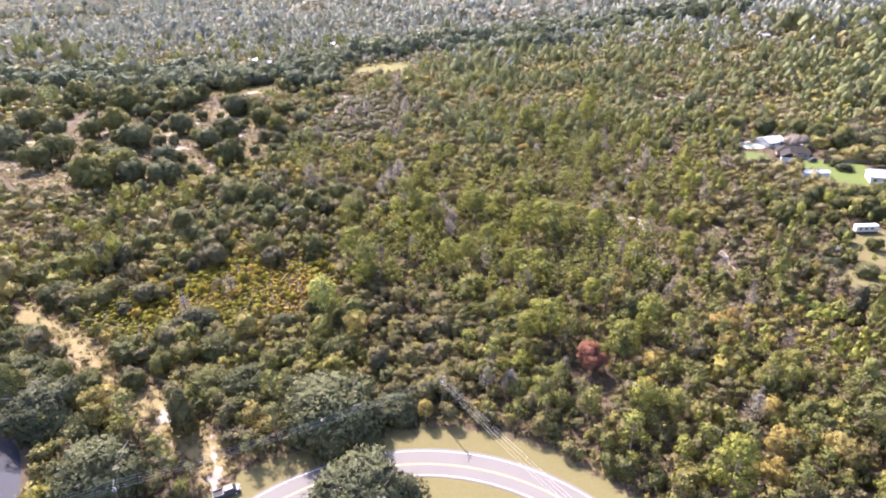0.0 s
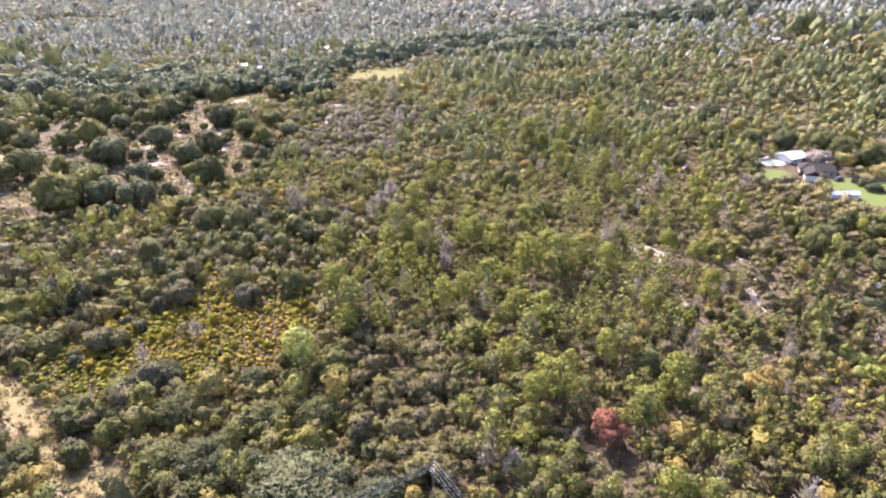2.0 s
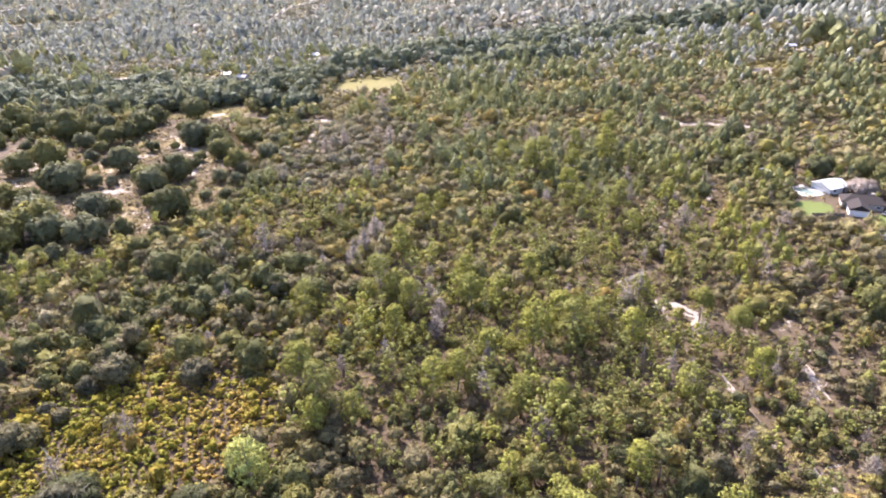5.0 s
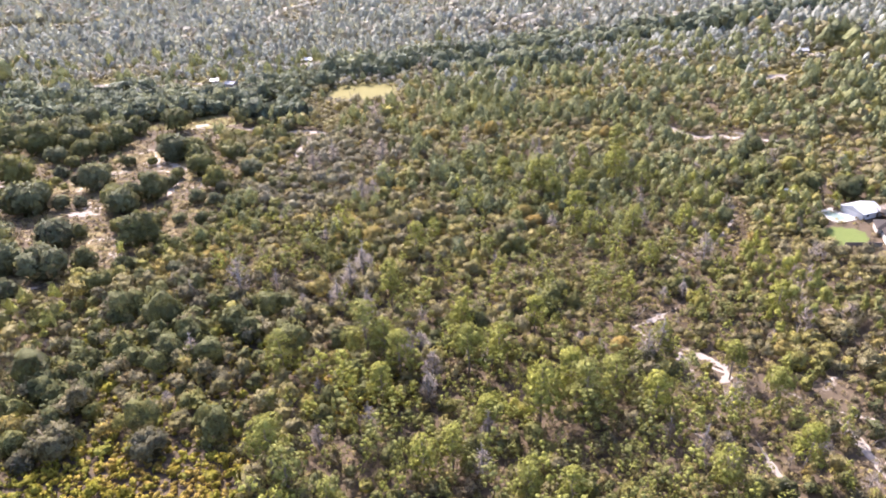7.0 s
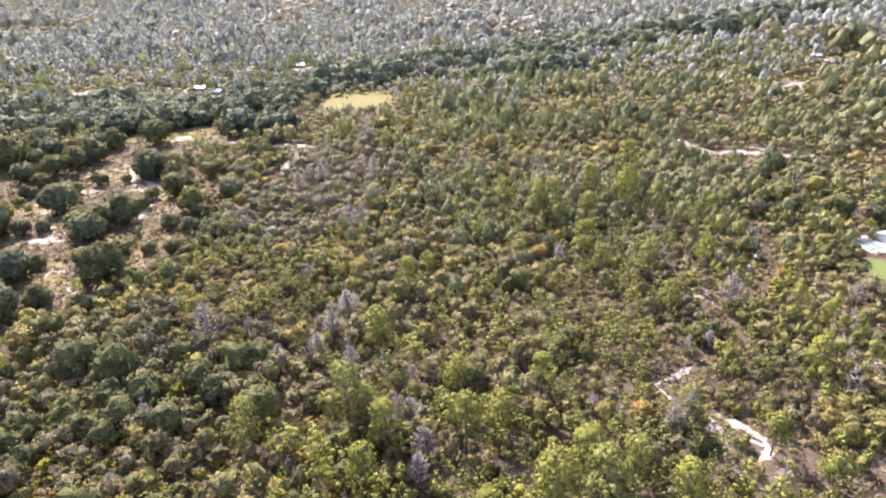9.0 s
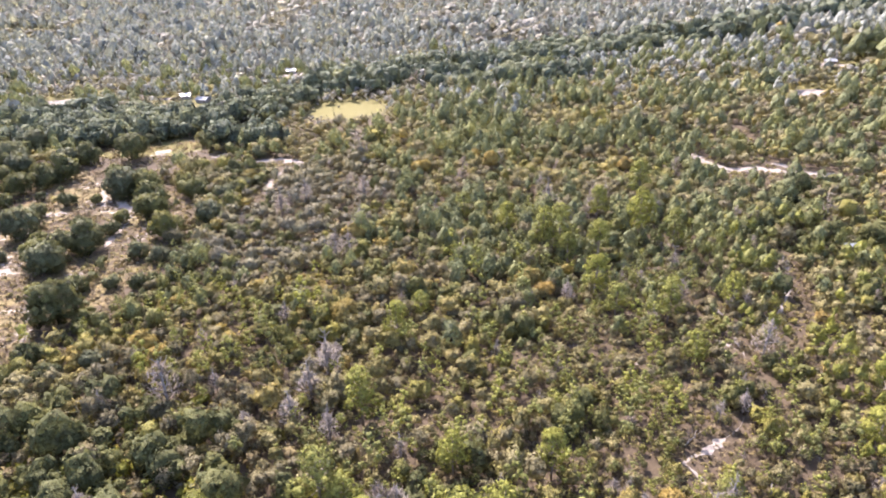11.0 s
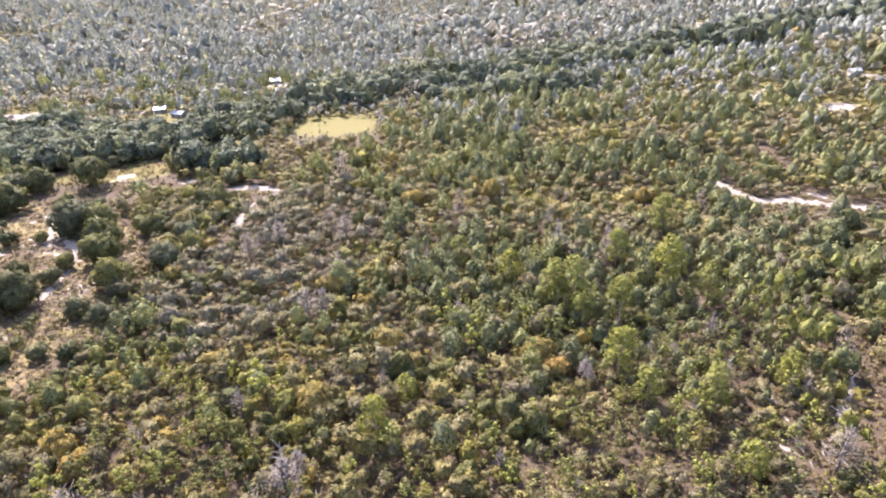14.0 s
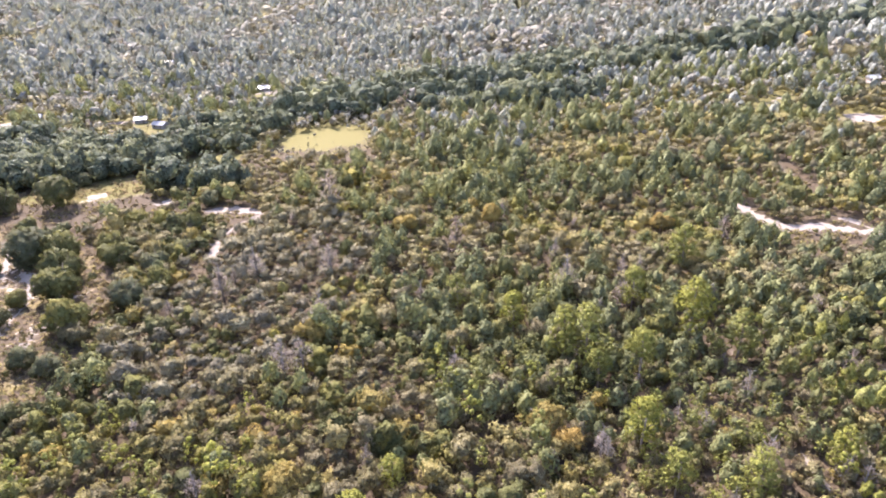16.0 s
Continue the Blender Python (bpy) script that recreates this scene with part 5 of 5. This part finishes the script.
grow = np.where((kind == 1) | (kind == 11), grow * (1.05 + 0.5 * U[:, 4]) * np.where(kind == 11, 0.75, 1.0), grow)
grow = np.where(kind == 13, grow * 1.18, grow)
grow = np.where(in_sight & ((kind == 1) | (kind == 12)), grow * np.where(Y > 500, 0.6, 0.42), grow)
grow = np.where(kind == 10, grow * 1.15, grow)
grow = np.where(small_round | clump, grow * 0.68, grow) * (1 - 0.35 * orchard)
grow = np.where((kind == 4) | (kind == 8), np.minimum(grow, 1.7 * np.array(GROWTH)[K]), grow)
grow = np.where((np.abs(X - 5) >= 0.74 * Y + 22) | (Y < 56), grow * 1.55, grow)
Z = height_at(X, Y)

NAMES = ["oak", "shrub", "pine", "dead", "round", "oak", "far_pine", "oak", "round", "oak", "oak", "shrub", "shrub", "far_pine"]
LOOKS = {0: ("scrub_oak", OAK, "low olive-green scrub oak with dense rounded leaf clumps", "scrub oaks"), 1: ("shrub", SHRUB, "low yellow-green shrub on sandy ground", "shrubs"),
         2: ("pine_tree", PINE, "slender sand pine with light green needle tufts", "sand pines in the scrub"), 3: ("dead_tree", GREY, "leafless grey dead tree with fine bare twigs", "dead trees in the scrub")}
own = np.zeros(len(X), bool)
for k, most, zone in ((0, 240, (X > -32) & (X < 42) & (Y < 215)), (1, 240, (X > -75) & (X < 70) & (Y < 250)), (2, 200, (np.abs(X) < 110) & (Y < 400)), (3, 110, (np.abs(X) < 110) & (Y < 400))):
    picked = np.flatnonzero((kind == k) & zone & (K <= 2))[:most]
    own[picked] = True
    name, leaf, label, group = LOOKS[k]
    for i in picked:
        t = (0.1, 0.3, 0.5, 0.7, 0.9)[int(tone[i] * 4.99)]
        n, s = {0: (300, .32), 1: (130, .3), 2: (440, .41), 3: (300, .8)}[k]
        tree(name, NAMES[k], float(X[i]), float(Y[i]), float(grow[i]), label, "bush" if k == 1 else "tree", group, leaf, int(i % 6), n, s, t, "bare_crown" if k == 3 else "crown")


def thicket(name, k, leaf, share, label):
    """All other plants of one kind, in one mesh."""
    parts, softs, shades, tones = [], [], [], []
    for lev in range(LEVELS):
        at = np.flatnonzero((kind == k) & (K == lev) & ~own)
        if not len(at):
            continue
        n = max(5, int(COUNT[lev] * share))
        rng = np.random.default_rng(40 + 10 * k + lev)
        size = SIZE[lev] / GROWTH[lev] * {2: 0.9, 3: 2.6, 4: 1.2, 6: 1.1, 8: 1.2, 13: 1.0}.get(k, 1.0)
        form = "far_pine" if k == 2 and lev > 1 else NAMES[k]
        models = [crown_blades(rng, form, n, size) for _ in range(16)]
        pick = rng.integers(0, 16, len(at))
        for j, (q, nv, tj) in enumerate(models):
            i = at[pick == j]
            w = rng.uniform(0, 2 * math.pi, len(i))
            c, s, g = np.cos(w), np.sin(w), grow[i]
            stretch = g * (rng.uniform(1.05, 1.45, len(i)) if k == 2 and lev < 2 else rng.uniform(1.0, 1.35, len(i)) if k == 2 else rng.uniform(1.1, 1.5, len(i)) if k in (6, 13) else rng.uniform(.9, 1.45, len(i)))
            qx, qy, qz = q[None, :, :, 0], q[None, :, :, 1], q[None, :, :, 2]
            e = lambda v: v[:, None, None]
            out = np.stack([(qx * e(c) - qy * e(s)) * e(g) + e(X[i]), (qx * e(s) + qy * e(c)) * e(g) + e(Y[i]), qz * e(stretch) + e(Z[i])], -1)
            parts.append(out.reshape(-1, 3, 3))
            nx, ny, nz = nv[None, ..., 0], nv[None, ..., 1], nv[None, ..., 2]
            softs.append(np.stack([nx * e(c) - ny * e(s), nx * e(s) + ny * e(c), nz + 0 * e(c)], -1).astype(np.float32).reshape(-1, 3, 3))
            shades.append(np.tile(tj, len(i)))
            tones.append(np.repeat(tone[i], q.shape[0]))
    ob = new(name, leaves_mesh(name, np.concatenate(parts), np.concatenate(softs), np.concatenate(shades), np.concatenate(tones), leaf))
    tagged(ob, label, "scrub", kind="stuff")
    return len(ob.data.polygons)


def low_at(x, y):
    """Where low vines cover the ground, from 0 to 1."""
    s = np.clip((1.15 - oval(x, y, -70, 169, 36, 23, 12)) * 4, 0, 1)
    s = np.maximum(s, 0.45 * np.clip((1.1 - oval(x, y, -66, 222, 38, 42, 0)) * 3, 0, 1))
    return np.maximum(s, np.clip((1.1 - oval(x, y, -14, 208, 15, 11, 0)) * 3, 0, 1))


def sown(name, step, made, keep, size, leaf, tone, label):
    """Many low plants of one kind on the ground, in one mesh."""
    xs, ys = np.meshgrid(np.arange(-230, 180, step), np.arange(70, 480, step))
    x, y = xs.ravel() + RNG.uniform(-.5, .5, xs.size) * step, ys.ravel() + RNG.uniform(-.5, .5, xs.size) * step
    ok = (np.abs(x - 5) < 0.74 * y + 10) & (pond_at(x, y) < 0.02) & (ring_at(x, y) > 56) & (sand_at(x, y) < 0.72) & (turf_at(x, y) < 0.5) & (lawn_at(x, y) < 0.3)
    ok &= RNG.random(len(x)) < keep(x, y)
    x, y = x[ok], y[ok]
    rng = np.random.default_rng(77)
    least = min(len(m[0]) for m in made)
    q, nv = np.array([m[0][:least] for m in made]), np.array([m[1][:least] for m in made])
    j, g = rng.integers(0, len(made), len(x)), rng.uniform(*size, len(x))
    out = q[j] * g[:, None, None, None]
    out += np.stack([x, y, height_at(x, y)], 1)[:, None, None, :]
    t = np.clip(tone(x, y) + rng.uniform(-.25, .25, len(x)), 0, 1)
    ob = new(name, leaves_mesh(name, out.reshape(-1, 3, 3), nv[j].reshape(-1, 3, 3), 0.0, np.repeat(t, least), leaf))
    tagged(ob, label, "brush", kind="stuff")
    return len(out) * least


def brush():
    """Low brush and grass tufts between the plants."""
    rng = np.random.default_rng(78)
    made = [leaf_blades(rng, *spread(rng, np.array([[0, 0, .4], [.5, 0, .25], [-.4, .4, .25]]), np.array([.7, .6, .6]), 9, 0.0, 1.0, .9, 1.1), 0.85, 0.8, 0.6, np.array([0, 0, -.3]), (0.7, 0.55, 0.2)) for _ in range(12)]

    def keep(x, y):
        lev, edge = level_at(x, y), ring_at(x, y)
        want = np.maximum(np.clip((1.25 - oval(x, y, 95, 225, 50, 125, 8)) * 3, 0, 1) * 0.8, straw_at(x, y) * 0.8)
        want = np.maximum(np.maximum(want, 0.8), (edge < 62) * 1.0) * np.array([1.0, 0.7, 0.4, 0, 0, 0, 0])[lev]
        return want * (1 - low_at(x, y))
    return sown("brush", 1.9, made, keep, (0.55, 1.25), SHRUB, lambda x, y: 0.05 + 0.55 * soft_noise(x, y, 18, 21), "low brownish brush and grass tufts on sand")


def vines():
    """Low mounds of vines that cover the clearings."""
    rng = np.random.default_rng(79)
    made = [crown_blades(rng, "shrub", 30, 0.6) for _ in range(16)]
    tone = lambda x, y: 0.1 + 0.75 * soft_noise(x, y, 13, 22) + 0.25 * np.clip((x + 75) / 30, -1, 1)
    return sown("vine_mounds", 1.45, made, lambda x, y: low_at(x, y), (0.6, 1.15), LOWVINE, tone, "low mounds of yellow-green and golden vines")


DRY = foliage("dry_grass", [(0.0, (0.15, 0.1, 0.062)), (0.5, (0.185, 0.128, 0.074)), (1.0, (0.17, 0.14, 0.05))], glow=0.2)


def dry_grass():
    """Tufts of dry orange-brown grass on the open ground."""
    rng = np.random.default_rng(80)
    made = [leaf_blades(rng, *spread(rng, np.array([[0, 0, .2], [.35, 0, .15]]), np.array([.4, .35]), 7, 0.0, 1.0, .8, 1.1), 0.55, 0.6, 0.8, np.array([0, 0, -.3]), (0.6, 0.5, 0.3)) for _ in range(12)]
    band = lambda x, y: near_line(x, y, [(-128, 165), (-104, 146), (-72, 116), (-50, 98)])
    keep = lambda x, y: np.maximum(np.clip((9.5 - band(x, y)) / 3, 0, 0.8) * (band(x, y) > 1.0), 0.3 * orchard_at(x, y) + 0.5 * meadow_at(x, y))
    return sown("dry_grass", 1.3, made, keep, (0.6, 1.4), DRY, lambda x, y: 0.1 + 0.8 * soft_noise(x, y, 11, 23), "tufts of dry orange-brown grass on open ground")


brush()
vines()
dry_grass()
thicket("scrub_oaks", 0, OAK, 1.0, "dense scrub of low olive and brownish oaks")
thicket("shrubs", 1, SHRUB, 0.45, "low yellow-green shrubs and vines between the trees")
thicket("pines", 2, PINE, 1.4, "sand pines scattered through the scrub and beyond")
thicket("green_pines", 13, MIDPINE, 1.3, "soft green pines standing over the olive scrub")
thicket("low_shrubs", 12, HAZED_SHRUB, 0.45, "low shrubs on distant open ground, leaves muted for haze")
thicket("dead_trees", 3, GREY, 0.9, "grey leafless trees scattered in the scrub")
thicket("dark_oaks", 4, DARK, 1.7, "belt of dark blue-green oaks beyond the scrub")
thicket("green_oaks", 8, GREEN, 1.15, "clumps of dark green oaks within the scrub")
thicket("olive_oaks", 9, HAZED_OLIVE, 1.0, "dense scrub of olive oaks farther off, leaves greyed for haze")
thicket("bare_oaks", 10, BAREOAK, 1.0, "half bare grey-brown oaks with few leaves")
thicket("vines", 11, LOWVINE, 0.5, "low yellow-green vines and shrubs over a clearing")
thicket("golden_oaks", 5, GOLD, 1.0, "scattered golden-leaved oaks in the scrub")
thicket("far_pines", 6, HAZED_PINE, 0.85, "distant wood of pines, needles coloured pale for haze")
thicket("far_oaks", 7, HAZED_OAK, 1.0, "distant oaks between the pines, leaves coloured pale for haze")
